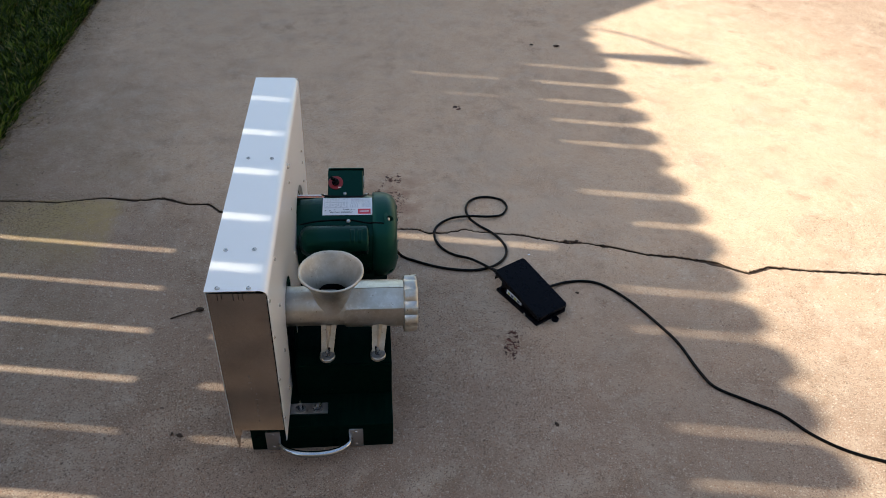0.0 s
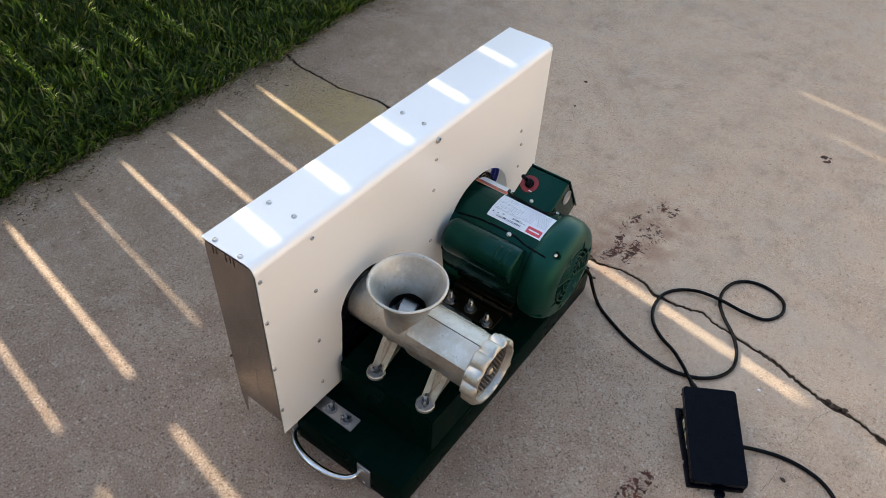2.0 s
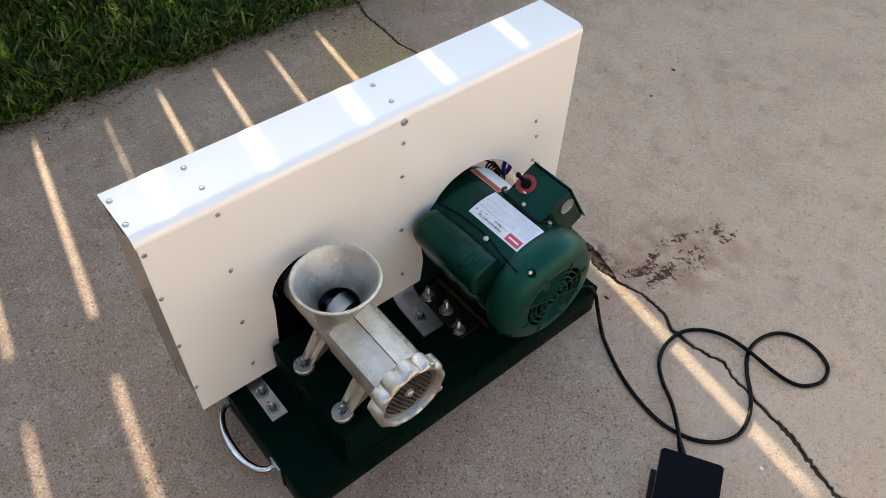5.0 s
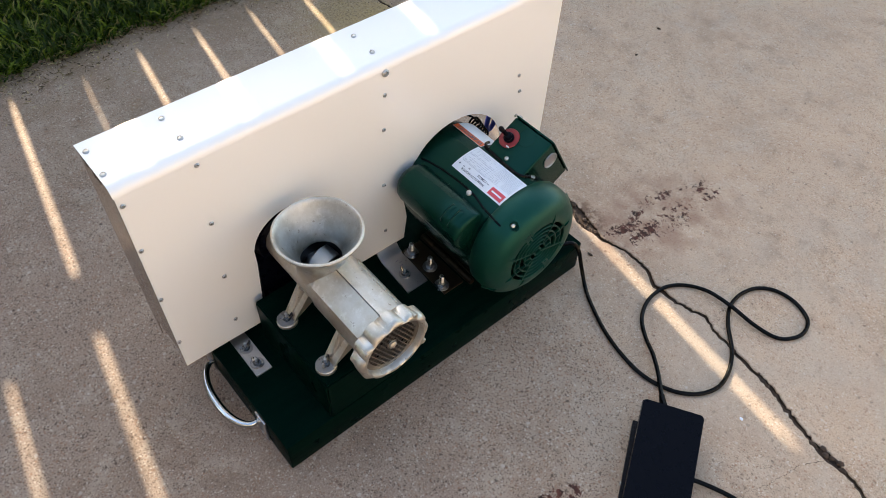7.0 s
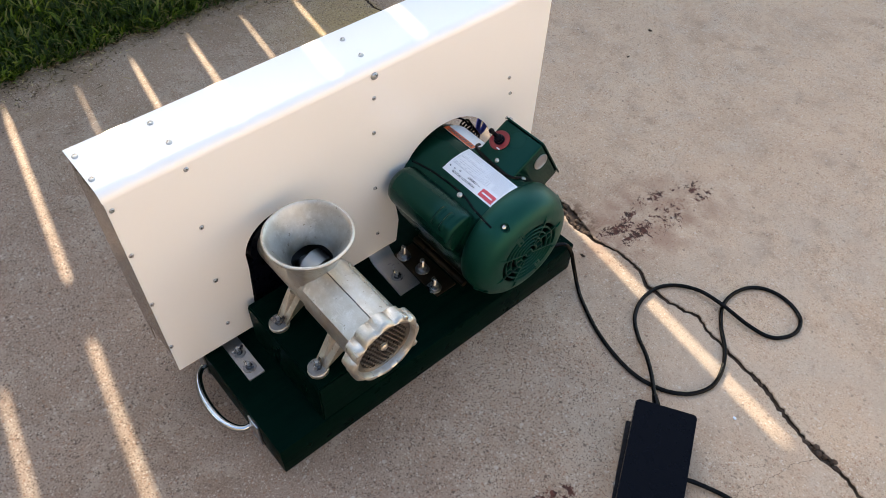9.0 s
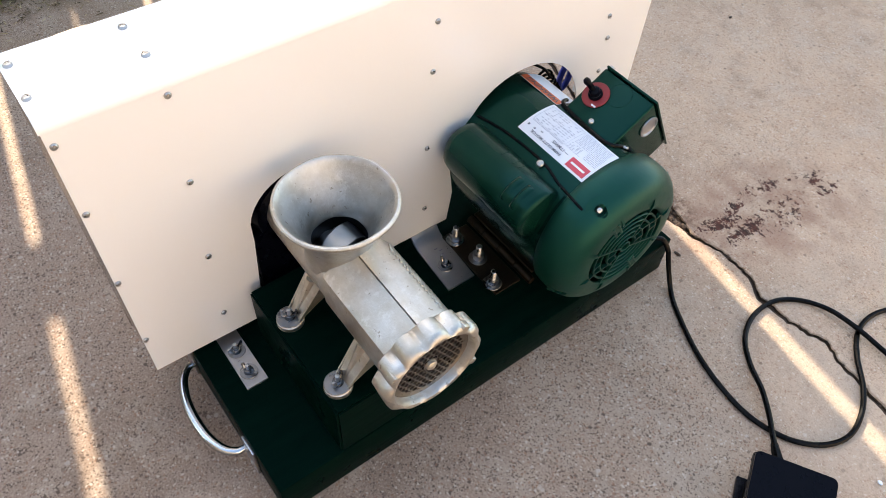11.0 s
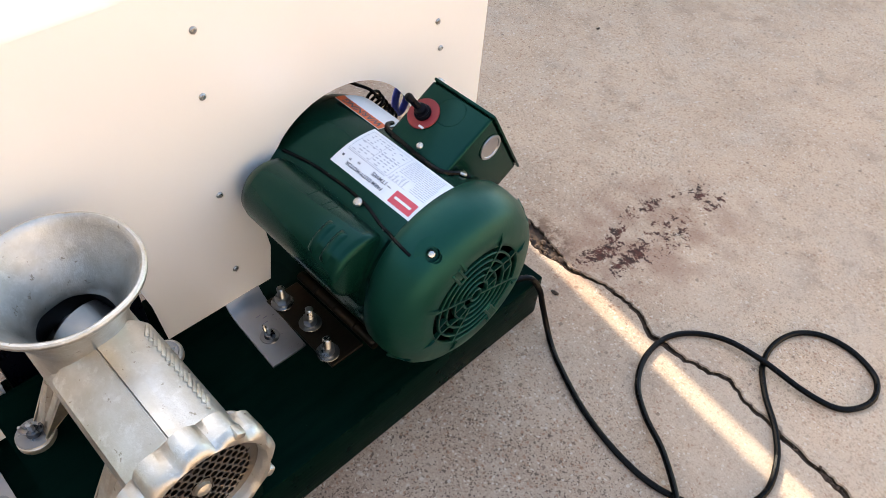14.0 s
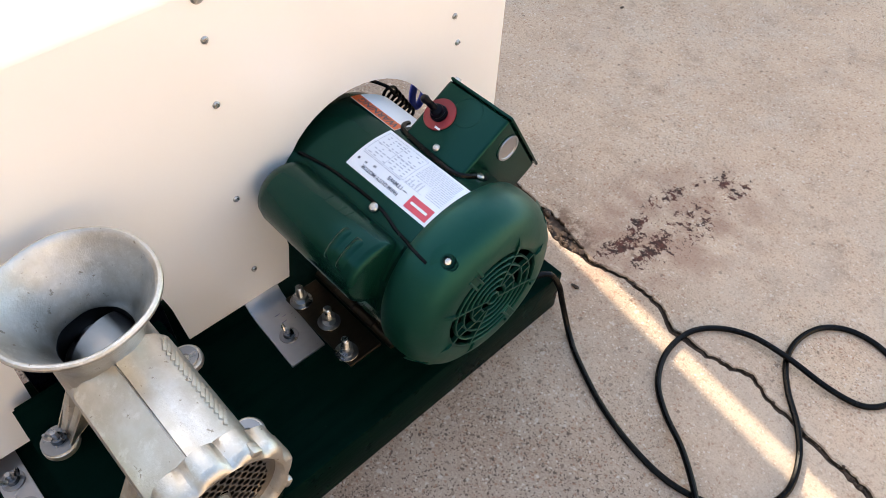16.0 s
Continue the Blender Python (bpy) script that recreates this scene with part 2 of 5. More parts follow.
def m_alu(name, color, rough, grain):
    m = mat(name, color, rough, 1.0)
    n = Nodes(m)
    st = n.t.nodes.new("ShaderNodeMapping")
    st.inputs["Scale"].default_value = grain
    n.link(n.co, st.inputs[0])
    streak = n.noise(60, 4, 0.6, st.outputs[0])
    n.color(n.mix(n.ramp(n.noise(12, 4), [(0.35, 0.0), (0.7, 1.0)]), tuple(v * 0.72 for v in color), color))
    n.rough(n.ramp(streak, [(0.3, rough * 0.75), (0.7, rough * 1.3)]))
    n.bump(streak, 0.15, 0.0006)
    return m


def m_paint(name, dark, light, rough, bump, scale, spec=0.5, tint=(1, 1, 1)):
    m = mat(name, dark, rough, 0, spec)
    n = Nodes(m)
    # tint puts a colour into the reflections, apart from the paint itself
    n.b.inputs["Specular Tint"].default_value = (*tint, 1)
    n.color(n.mix(n.ramp(n.noise(scale, 5, 0.6), [(0.3, 0.0), (0.75, 1.0)]), dark, light))
    n.rough(n.ramp(n.noise(scale * 2.3, 4), [(0.3, rough * 0.8), (0.7, rough * 1.25)]))
    n.bump(n.noise(scale * 12, 4, 0.65), bump, 0.001)
    return m


def m_wood_green():
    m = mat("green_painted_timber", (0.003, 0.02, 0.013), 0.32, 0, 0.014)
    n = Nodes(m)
    # sky reflections coloured green-cyan here, not by the paint's own green
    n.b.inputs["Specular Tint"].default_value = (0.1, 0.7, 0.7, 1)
    st = n.t.nodes.new("ShaderNodeMapping")
    st.inputs["Scale"].default_value = (9, 1, 9)
    n.link(n.co, st.inputs[0])
    grain = n.noise(9, 5, 0.65, st.outputs[0])
    c = n.mix(n.ramp(grain, [(0.3, 0.0), (0.75, 1.0)]), (0.0004, 0.0046, 0.0032), (0.0009, 0.0092, 0.0062))
    fleck = n.ramp(n.noise(150, 2, 0.5), [(0.77, 0.0), (0.8, 1.0)])
    c = n.mix(n.math("MULTIPLY", fleck, 0.3), c, (0.1, 0.13, 0.1))
    n.color(c)
    n.rough(n.ramp(n.noise(16, 4), [(0.3, 0.22), (0.7, 0.4)]))
    n.bump(grain, 0.3, 0.0015)
    return m


def m_cast():
    m = mat("tinned_cast_iron", (0.62, 0.58, 0.5), 0.36, 1.0)
    n = Nodes(m)
    tarnish = n.ramp(n.noise(24, 5, 0.65), [(0.38, 0.0), (0.68, 1.0)])
    c = n.mix(tarnish, (0.575, 0.57, 0.55), (0.45, 0.42, 0.365))
    geo = n.t.nodes.new("ShaderNodeNewGeometry")
    edge = n.ramp(geo.outputs["Pointiness"], [(0.5, 0.0), (0.6, 1.0)])
    c = n.mix(n.math("MULTIPLY", edge, 0.35), c, (0.6, 0.53, 0.41))
    grime = n.ramp(n.noise(14, 5, 0.7), [(0.5, 0.0), (0.72, 0.35)])
    c = n.mix(grime, c, (0.3, 0.25, 0.19))
    worn = n.ramp(n.noise(90, 5, 0.7), [(0.54, 0.0), (0.68, 0.45)])
    c = n.mix(worn, c, (0.72, 0.71, 0.68))
    spot = n.ramp(n.noise(110, 4, 0.65), [(0.65, 0.0), (0.69, 1.0)])
    c = n.mix(n.math("MULTIPLY", spot, 0.7), c, (0.2, 0.16, 0.12))
    n.color(c)
    n.rough(n.ramp(n.noise(40, 4), [(0.3, 0.34), (0.7, 0.54)]))
    n.bump(n.noise(420, 3, 0.7), 0.3, 0.001)
    n.bump(n.noise(70, 4, 0.65), 0.22, 0.0016)
    n.bump(n.noise(22, 3), 0.12, 0.003)
    return m


def m_rubber(name, color, rough, spec=0.3):
    m = mat(name, color, rough, 0, spec)
    n = Nodes(m)
    n.rough(n.ramp(n.noise(60, 4), [(0.3, rough * 0.8), (0.7, rough * 1.3)]))
    n.bump(n.noise(220, 3), 0.12, 0.0006)
    return m


def m_grass():
    m = mat("lawn_blade", (0.05, 0.11, 0.02), 0.5, 0, 0.2)
    n = Nodes(m)
    geo = n.t.nodes.new("ShaderNodeNewGeometry")
    n.color(n.ramp(geo.outputs["Random Per Island"], [(0.0, (0.005, 0.013, 0.002)), (0.55, (0.026, 0.047, 0.004)), (0.86, (0.17, 0.23, 0.018)), (0.985, (0.26, 0.21, 0.08))]))
    n.b.inputs["Subsurface Weight"].default_value = 0.0
    tr = n.t.nodes.new("ShaderNodeBsdfTranslucent")
    tr.inputs[0].default_value = (0.06, 0.13, 0.015, 1)
    ms = n.t.nodes.new("ShaderNodeMixShader")
    ms.inputs[0].default_value = 0.3
    n.link(n.b.outputs[0], ms.inputs[1])
    n.link(tr.outputs[0], ms.inputs[2])
    n.link(ms.outputs[0], n.t.nodes["Material Output"].inputs[0])
    return m


def m_soil():
    m = mat("soil", (0.07, 0.05, 0.03), 0.95, 0, 0.2)
    n = Nodes(m)
    n.color(n.mix(n.ramp(n.noise(14, 5, 0.7), [(0.35, 0.0), (0.7, 1.0)]), (0.036, 0.025, 0.016), (0.1, 0.07, 0.045)))
    n.bump(n.noise(50, 5, 0.7), 0.8, 0.01)
    return m


def m_fence():
    m = mat("weathered_cedar", (0.3, 0.22, 0.15), 0.8, 0, 0.3)
    n = Nodes(m)
    st = n.t.nodes.new("ShaderNodeMapping")
    st.inputs["Scale"].default_value = (12, 12, 1)
    n.link(n.co, st.inputs[0])
    g = n.noise(8, 5, 0.6, st.outputs[0])
    info = n.t.nodes.new("ShaderNodeObjectInfo")
    c = n.mix(n.ramp(g, [(0.3, 0.0), (0.7, 1.0)]), (0.2, 0.15, 0.11), (0.36, 0.28, 0.21))
    n.color(n.mix(n.math("MULTIPLY", info.outputs["Random"], 0.4), c, (0.24, 0.22, 0.2)))
    n.bump(g, 0.4, 0.002)
    return m


M_CON, M_WHITE = m_concrete(), m_white()
M_ALU = m_alu("mill_aluminium", (0.47, 0.41, 0.355), 0.2, (1, 1, 14))
M_STRIP = m_alu("aluminium_strip", (0.52, 0.52, 0.535), 0.36, (2.5, 1, 1))
M_PLATE = m_alu("oiled_plate_steel", (0.3, 0.265, 0.23), 0.32, (1, 1, 1))
M_ZINC = m_alu("zinc_plated_steel", (0.56, 0.58, 0.6), 0.3, (1, 1, 1))
M_WASHER = m_alu("dull_washer_steel", (0.36, 0.37, 0.385), 0.3, (1, 1, 1))
M_AUGER = m_alu("worn_auger_steel", (0.5, 0.5, 0.49), 0.42, (1, 1, 1))
M_BORE_SHADE = m_alu("oily_bore_steel", (0.035, 0.036, 0.038), 0.42, (1, 1, 1))
M_SCREW = m_alu("dulled_screw_steel", (0.58, 0.57, 0.55), 0.3, (1, 1, 1))
M_WING = m_alu("dulled_wing_nut", (0.14, 0.145, 0.155), 0.2, (1, 1, 1))
M_CHROME = m_alu("bright_handle_steel", (0.68, 0.7, 0.72), 0.2, (1, 1, 1))
M_HINGE = m_alu("bronzed_hinge_steel", (0.055, 0.042, 0.03), 0.5, (8, 1, 1))
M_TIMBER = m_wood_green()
M_MOTOR = m_paint("green_motor_enamel", (0.0008, 0.0138, 0.0086), (0.0015, 0.021, 0.0126), 0.22, 0.06, 6, 0.32, (0.2, 0.85, 0.75))
M_COVER = m_paint("green_fan_cover", (0.0012, 0.0225, 0.0143), (0.0025, 0.031, 0.0195), 0.4, 0.3, 8, 0.5, (0.2, 0.85, 0.75))
M_CAST = m_cast()
M_CORD = m_rubber("black_cord", (0.002, 0.002, 0.002), 0.24, 0.12)
M_BLACK = m_rubber("black_plastic", (0.0012, 0.0016, 0.004), 0.28, 0.09)
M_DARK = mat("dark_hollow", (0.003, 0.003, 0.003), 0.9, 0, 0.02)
M_RED = m_paint("red_switch_plate", (0.2, 0.01, 0.014), (0.28, 0.016, 0.02), 0.35, 0.05, 20)
M_LABEL = mat("label_paper", (0.74, 0.77, 0.82), 0.35)
M_INK = mat("label_ink", (0.05, 0.06, 0.09), 0.5)
M_FAINT = mat("label_ink_grey", (0.42, 0.45, 0.52), 0.5)
M_LOGO = mat("label_red", (0.62, 0.055, 0.085), 0.4)
M_ORANGE = mat("label_orange", (0.7, 0.115, 0.03), 0.4)
M_YELLOW = mat("label_yellow", (0.55, 0.48, 0.06), 0.4)
M_BLUE = m_rubber("blue_plastic", (0.03, 0.05, 0.35), 0.35)
M_PENCIL = mat("marker_ink", (0.24, 0.23, 0.32), 0.6)
M_GRASS, M_SOIL, M_FENCE = m_grass(), m_soil(), m_fence()
M_STRAW = mat("dry_straw", (0.2, 0.14, 0.07), 0.8, 0, 0.2)
_straw = Nodes(M_STRAW)
_straw.color(_straw.ramp(_straw.t.nodes.new("ShaderNodeNewGeometry").outputs["Random Per Island"], [(0.0, (0.06, 0.04, 0.022)), (0.5, (0.14, 0.098, 0.05)), (0.8, (0.3, 0.22, 0.11)), (1.0, (0.45, 0.36, 0.2))]))
M_TWIG = m_rubber("dry_debris", (0.05, 0.03, 0.02), 0.8)
M_SCUFF = mat("faint_pencil", (0.2, 0.155, 0.125), 0.6)
M_PEBBLE = m_rubber("loose_grit", (0.07, 0.046, 0.034), 0.9)
M_BRICK = m_paint("tan_render", (0.24, 0.2, 0.165), (0.33, 0.28, 0.23), 0.85, 0.3, 5, 0.2)
M_ROOF = m_rubber("shed_shingle", (0.12, 0.11, 0.1), 0.9)

# ---- building blocks ----


def link_mesh(name, bm, material, parent=None, label="", smooth=True, angle=35):
    me = bpy.data.meshes.new(name)
    bmesh.ops.recalc_face_normals(bm, faces=bm.faces)
    bm.to_mesh(me)
    bm.free()
    me.materials.append(material)
    if smooth:
        me.shade_smooth()
        me.set_sharp_from_angle(angle=radians(angle))
    ob = new(name, me)
    if parent:
        ob.parent = parent
    if label:
        ob["label"] = label
    return ob


def part(name, bm, material, parent, label="", smooth=True, angle=35):
    return link_mesh(name, bm, material, parent, label, smooth, angle)


def thing(name, label, category, group="", kind="", at=(0, 0, 0)):
    ob = new(name)
    ob.location = at
    ob.empty_display_size = 0.05
    return tagged(ob, label, category, group, kind)


def box(bm, x0, x1, y0, y1, z0, z1, bevel=0.0, seg=2, m=None):
    mm = Matrix.Translation(((x0 + x1) / 2, (y0 + y1) / 2, (z0 + z1) / 2)) @ Matrix.Diagonal((x1 - x0, y1 - y0, z1 - z0, 1))
    r = bmesh.ops.create_cube(bm, size=1, matrix=(m or Matrix()) @ mm)
    if bevel:
        es = list({e for v in r["verts"] for e in v.link_edges})
        bmesh.ops.bevel(bm, geom=es, offset=bevel, segments=seg, affect="EDGES", profile=0.6)
    return bm


def lathe(bm, profile, seg=48, m=None, close=False):
    """Turn (h, r) pairs round the local x axis."""
    m = m or Matrix()
    rings = []
    for h, r in profile:
        if r < 1e-6:
            rings.append([bm.verts.new(m @ Vector((h, 0, 0)))])
        else:
            rings.append([bm.verts.new(m @ Vector((h, r * math.cos(2 * math.pi * i / seg), r * math.sin(2 * math.pi * i / seg)))) for i in range(seg)])
    pairs = list(zip(rings, rings[1:]))
    if close:
        pairs.append((rings[-1], rings[0]))
    for a, b in pairs:
        for i in range(seg):
            j = (i + 1) % seg
            if len(a) == 1 and len(b) == 1:
                continue
            if len(a) == 1:
                bm.faces.new((a[0], b[i], b[j]))
            elif len(b) == 1:
                bm.faces.new((a[i], a[j], b[0]))
            else:
                bm.faces.new((a[i], a[j], b[j], b[i]))
    return bm


UP = Matrix.Rotation(radians(-90), 4, "Y")      # local x -> world z


def upright(x, y, z):
    return Matrix.Translation((x, y, z)) @ UP


def smooth_path(pts, n=8):
    """Catmull-Rom through the points."""
    p = [Vector(q) for q in pts]
    p = [2 * p[0] - p[1]] + p + [2 * p[-1] - p[-2]]
    out = []
    for a, b, c, d in zip(p, p[1:], p[2:], p[3:]):
        for k in range(n):
            t = k / n
            out.append(0.5 * (2 * b + (c - a) * t + (2 * a - 5 * b + 4 * c - d) * t * t + (3 * b - a - 3 * c + d) * t ** 3))
    out.append(p[-2])
    return out


def tube(bm, pts, r, seg=10, taper=None):
    """A round tube along the points."""
    rings = []
    side = None
    for i, q in enumerate(pts):
        d = (pts[min(i + 1, len(pts) - 1)] - pts[max(i - 1, 0)]).normalized()
        if side is None:
            side = d.cross(Vector((0, 0, 1)))
            if side.length < 0.1:
                side = d.cross(Vector((1, 0, 0)))
        side = (side - d * side.dot(d)).normalized()
        up = d.cross(side)
        rr = taper(i / (len(pts) - 1)) if taper else r
        rings.append([bm.verts.new(q + rr * (math.cos(2 * math.pi * k / seg) * side + math.sin(2 * math.pi * k / seg) * up)) for k in range(seg)])
    for a, b in zip(rings, rings[1:]):
        for k in range(seg):
            bm.faces.new((a[k], a[(k + 1) % seg], b[(k + 1) % seg], b[k]))
    bm.faces.new(rings[0])
    bm.faces.new(rings[-1])
    return bm


def prism(bm, outline, lo, hi, axis="z", m=None):
    """Extrude a closed outline of pairs from lo to hi along the axis."""
    m = m or Matrix()

    def at(p, h):
        return m @ Vector({"x": (h, p[0], p[1]), "y": (p[0], h, p[1]), "z": (p[0], p[1], h)}[axis])
    a = [bm.verts.new(at(p, lo)) for p in outline]
    b = [bm.verts.new(at(p, hi)) for p in outline]
    bm.faces.new(a)
    bm.faces.new(b)
    for i in range(len(a)):
        j = (i + 1) % len(a)
        bm.faces.new((a[i], a[j], b[j], b[i]))
    return bm


def arc(cx, cy, r, a0, a1, n):
    return [(cx + r * math.cos(radians(a0 + (a1 - a0) * i / n)), cy + r * math.sin(radians(a0 + (a1 - a0) * i / n))) for i in range(n + 1)]


# ---- ground: soil sheet, two slabs parted by a crack ----
rng = random.Random(4)
bm = bmesh.new()
box(bm, -400, 400, -400, 400, -0.3, -0.06)
tagged(link_mesh("ground", bm, M_SOIL, smooth=False), "bare brown soil reaching out to the horizon", "ground", kind="structure")

CRACK = [(-1.08, 1.035), (-0.95, 0.995), (-0.86, 0.99), (-0.77, 0.983), (-0.64, 1.003), (-0.54, 0.988), (-0.458, 0.999), (-0.385, 0.967), (-0.316, 0.963), (-0.277, 0.923), (-0.1, 0.87),
         (0.104, 0.83), (0.145, 0.818), (0.2, 0.81), (0.25, 0.827), (0.308, 0.824), (0.351, 0.8), (0.409, 0.804), (0.457, 0.82), (0.495, 0.805), (0.545, 0.797), (0.627, 0.785), (0.694, 0.762),
         (0.739, 0.75), (0.8, 0.745), (0.883, 0.722), (0.975, 0.684), (1.073, 0.668), (1.166, 0.639), (1.255, 0.588), (1.329, 0.614), (1.424, 0.598), (1.668, 0.572), (2.4, 0.5), (4.0, 0.42), (9.0, 0.3)]


def crack_line():
    out = []
    for (x0, y0), (x1, y1) in zip(CRACK, CRACK[1:]):
        n = max(2, int(math.hypot(x1 - x0, y1 - y0) / 0.006)) if x0 < 1.7 else 6
        for k in range(n):
            t = k / n
            x = x0 + (x1 - x0) * t + rng.uniform(-0.0012, 0.0012)
            y = y0 + (y1 - y0) * t + 0.0028 * noise.noise(Vector((x * 45, 1.3, 0))) + 0.003 * noise.noise(Vector((x * 140, 7.1, 0))) + rng.uniform(-0.0012, 0.0012)
            out.append((x, y))
    return out


def crack_width(x):
    w = 0.0054 + 0.0026 * math.exp(-((x - 0.45) / 0.3) ** 2) + 0.0034 * noise.noise(Vector((x * 22, 3.3, 0)))
    w += 0.016 * math.exp(-((x - 0.13) / 0.05) ** 2) + 0.011 * math.exp(-((x - 0.765) / 0.022) ** 2) + 0.004 * math.exp(-((x - 0.36) / 0.02) ** 2) + 0.007 * math.exp(-((x - 1.17) / 0.03) ** 2)
    w += 0.0026 if x > 0.6 else 0.0005 if x < -0.6 else 0.003 if x < -0.27 else 0.0
    return (0.88 if 0.18 < x < 0.85 else 1.5 if x > 0.85 else 1.25) * max(w, 0.0028)


line = crack_line()
EDGE_X = -1.075


def slab(name, far):
    bm = bmesh.new()
    side = 1 if far else -1
    rows = []
    for x, y in line:
        cut = y + side * crack_width(x) * (0.51 + 0.13 * noise.noise(Vector((x * 60, side * 9.0, 5))) + rng.uniform(-0.04, 0.04))
        rows.append([bm.verts.new(p) for p in ((x, cut, -0.1), (x, cut, -0.0025), (x, cut + side * (0.001 + 0.006 * max(0, noise.noise(Vector((x * 55, side * 4.0, 2))) - 0.1)), 0.0), (x, 14.0 * side, 0.0))])
    for p, q in zip(rows, rows[1:]):
        for k in range(3):
            f = bm.faces.new((p[k], q[k], q[k + 1], p[k + 1]))
            f.material_index = 1 if k == 0 else 0
    edge = rows[0]
    low = bm.verts.new((edge[3].co.x, edge[3].co.y, -0.1))
    bm.faces.new((edge[0], edge[1], edge[2], edge[3], low))
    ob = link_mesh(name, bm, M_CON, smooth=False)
    ob.data.materials.append(M_SOIL)
    return tagged(ob, "cracked beige washed concrete driveway slab with dark aggregate", "driveway", kind="structure")


slab("pavement_near", False)
slab("pavement_far", True)

# loose grit and dirt lying in the crack
bm = bmesh.new()
bed = []
for x, y in line:
    if -1.06 < x < 1.8:
        w = crack_width(x) * 0.8
        z = -0.0065 + 0.0065 * noise.noise(Vector((x * 60, 5, 1)))
        bed.append([bm.verts.new((x, y - w, z - 0.002)), bm.verts.new((x, y + 0.2 * w, z)), bm.verts.new((x, y + w, z - 0.002))])
for p, q in zip(bed, bed[1:]):
    bm.faces.new((p[0], q[0], q[1], p[1]))
    bm.faces.new((p[1], q[1], q[2], p[2]))
for k in range(1300):
    x, y = line[rng.randrange(len(line))]
    if not -1.0 < x < 1.5:
        continue
    s = rng.uniform(0.0008, 0.0026) * (2.6 if 0.06 < x < 0.19 or 0.73 < x < 0.8 else 1)
    wide = crack_width(x)
    bmesh.ops.create_icosphere(bm, subdivisions=1, radius=s, matrix=Matrix.Translation((x + rng.uniform(-0.006, 0.006), y + rng.uniform(-0.6, 0.6) * wide, rng.uniform(-0.008, 0.0))) @ Matrix.Diagonal((1, rng.uniform(0.6, 1), 0.7, 1)))
# fine side crack running off from the broken spot
for k in range(220):
    x = -1.05 + 0.5 * rng.random() ** 1.6
    near = min(line, key=lambda p: abs(p[0] - x))
    y = near[1] + rng.gauss(-0.006, 0.02)
    s = rng.uniform(0.0006, 0.0017)
    bmesh.ops.create_icosphere(bm, subdivisions=1, radius=s, matrix=Matrix.Translation((x, y, s * 0.4)) @ Matrix.Diagonal((rng.uniform(0.7, 1.8), rng.uniform(0.6, 1), 0.6, 1)))
twigs = [(0.765, 0.738), (0.752, 0.712), (0.741, 0.694), (0.738, 0.672), (0.731, 0.645), (0.727, 0.624), (0.716, 0.6), (0.711, 0.588), (0.716, 0.56), (0.719, 0.533), (0.717, 0.5), (0.706, 0.469)]
prev = None
for (x0, y0), (x1, y1) in zip(twigs, twigs[1:]):
    for k in range(5):
        t = k / 5
        x = x0 + (x1 - x0) * t + rng.uniform(-0.0015, 0.0015)
        y = y0 + (y1 - y0) * t
        w = 0.0005 * (0.3 + abs(noise.noise(Vector((y * 60, 2, 9)))) * 1.6)
        cur = [bm.verts.new((x - w, y, 0.0004)), bm.verts.new((x + w, y, 0.0004))]
        if prev:
            bm.faces.new((prev[0], prev[1], cur[1], cur[0]))
        prev = cur
tagged(link_mesh("crack_grit", bm, M_PEBBLE, smooth=False), "loose brown grit lying along the driveway crack", "grit", kind="stuff")


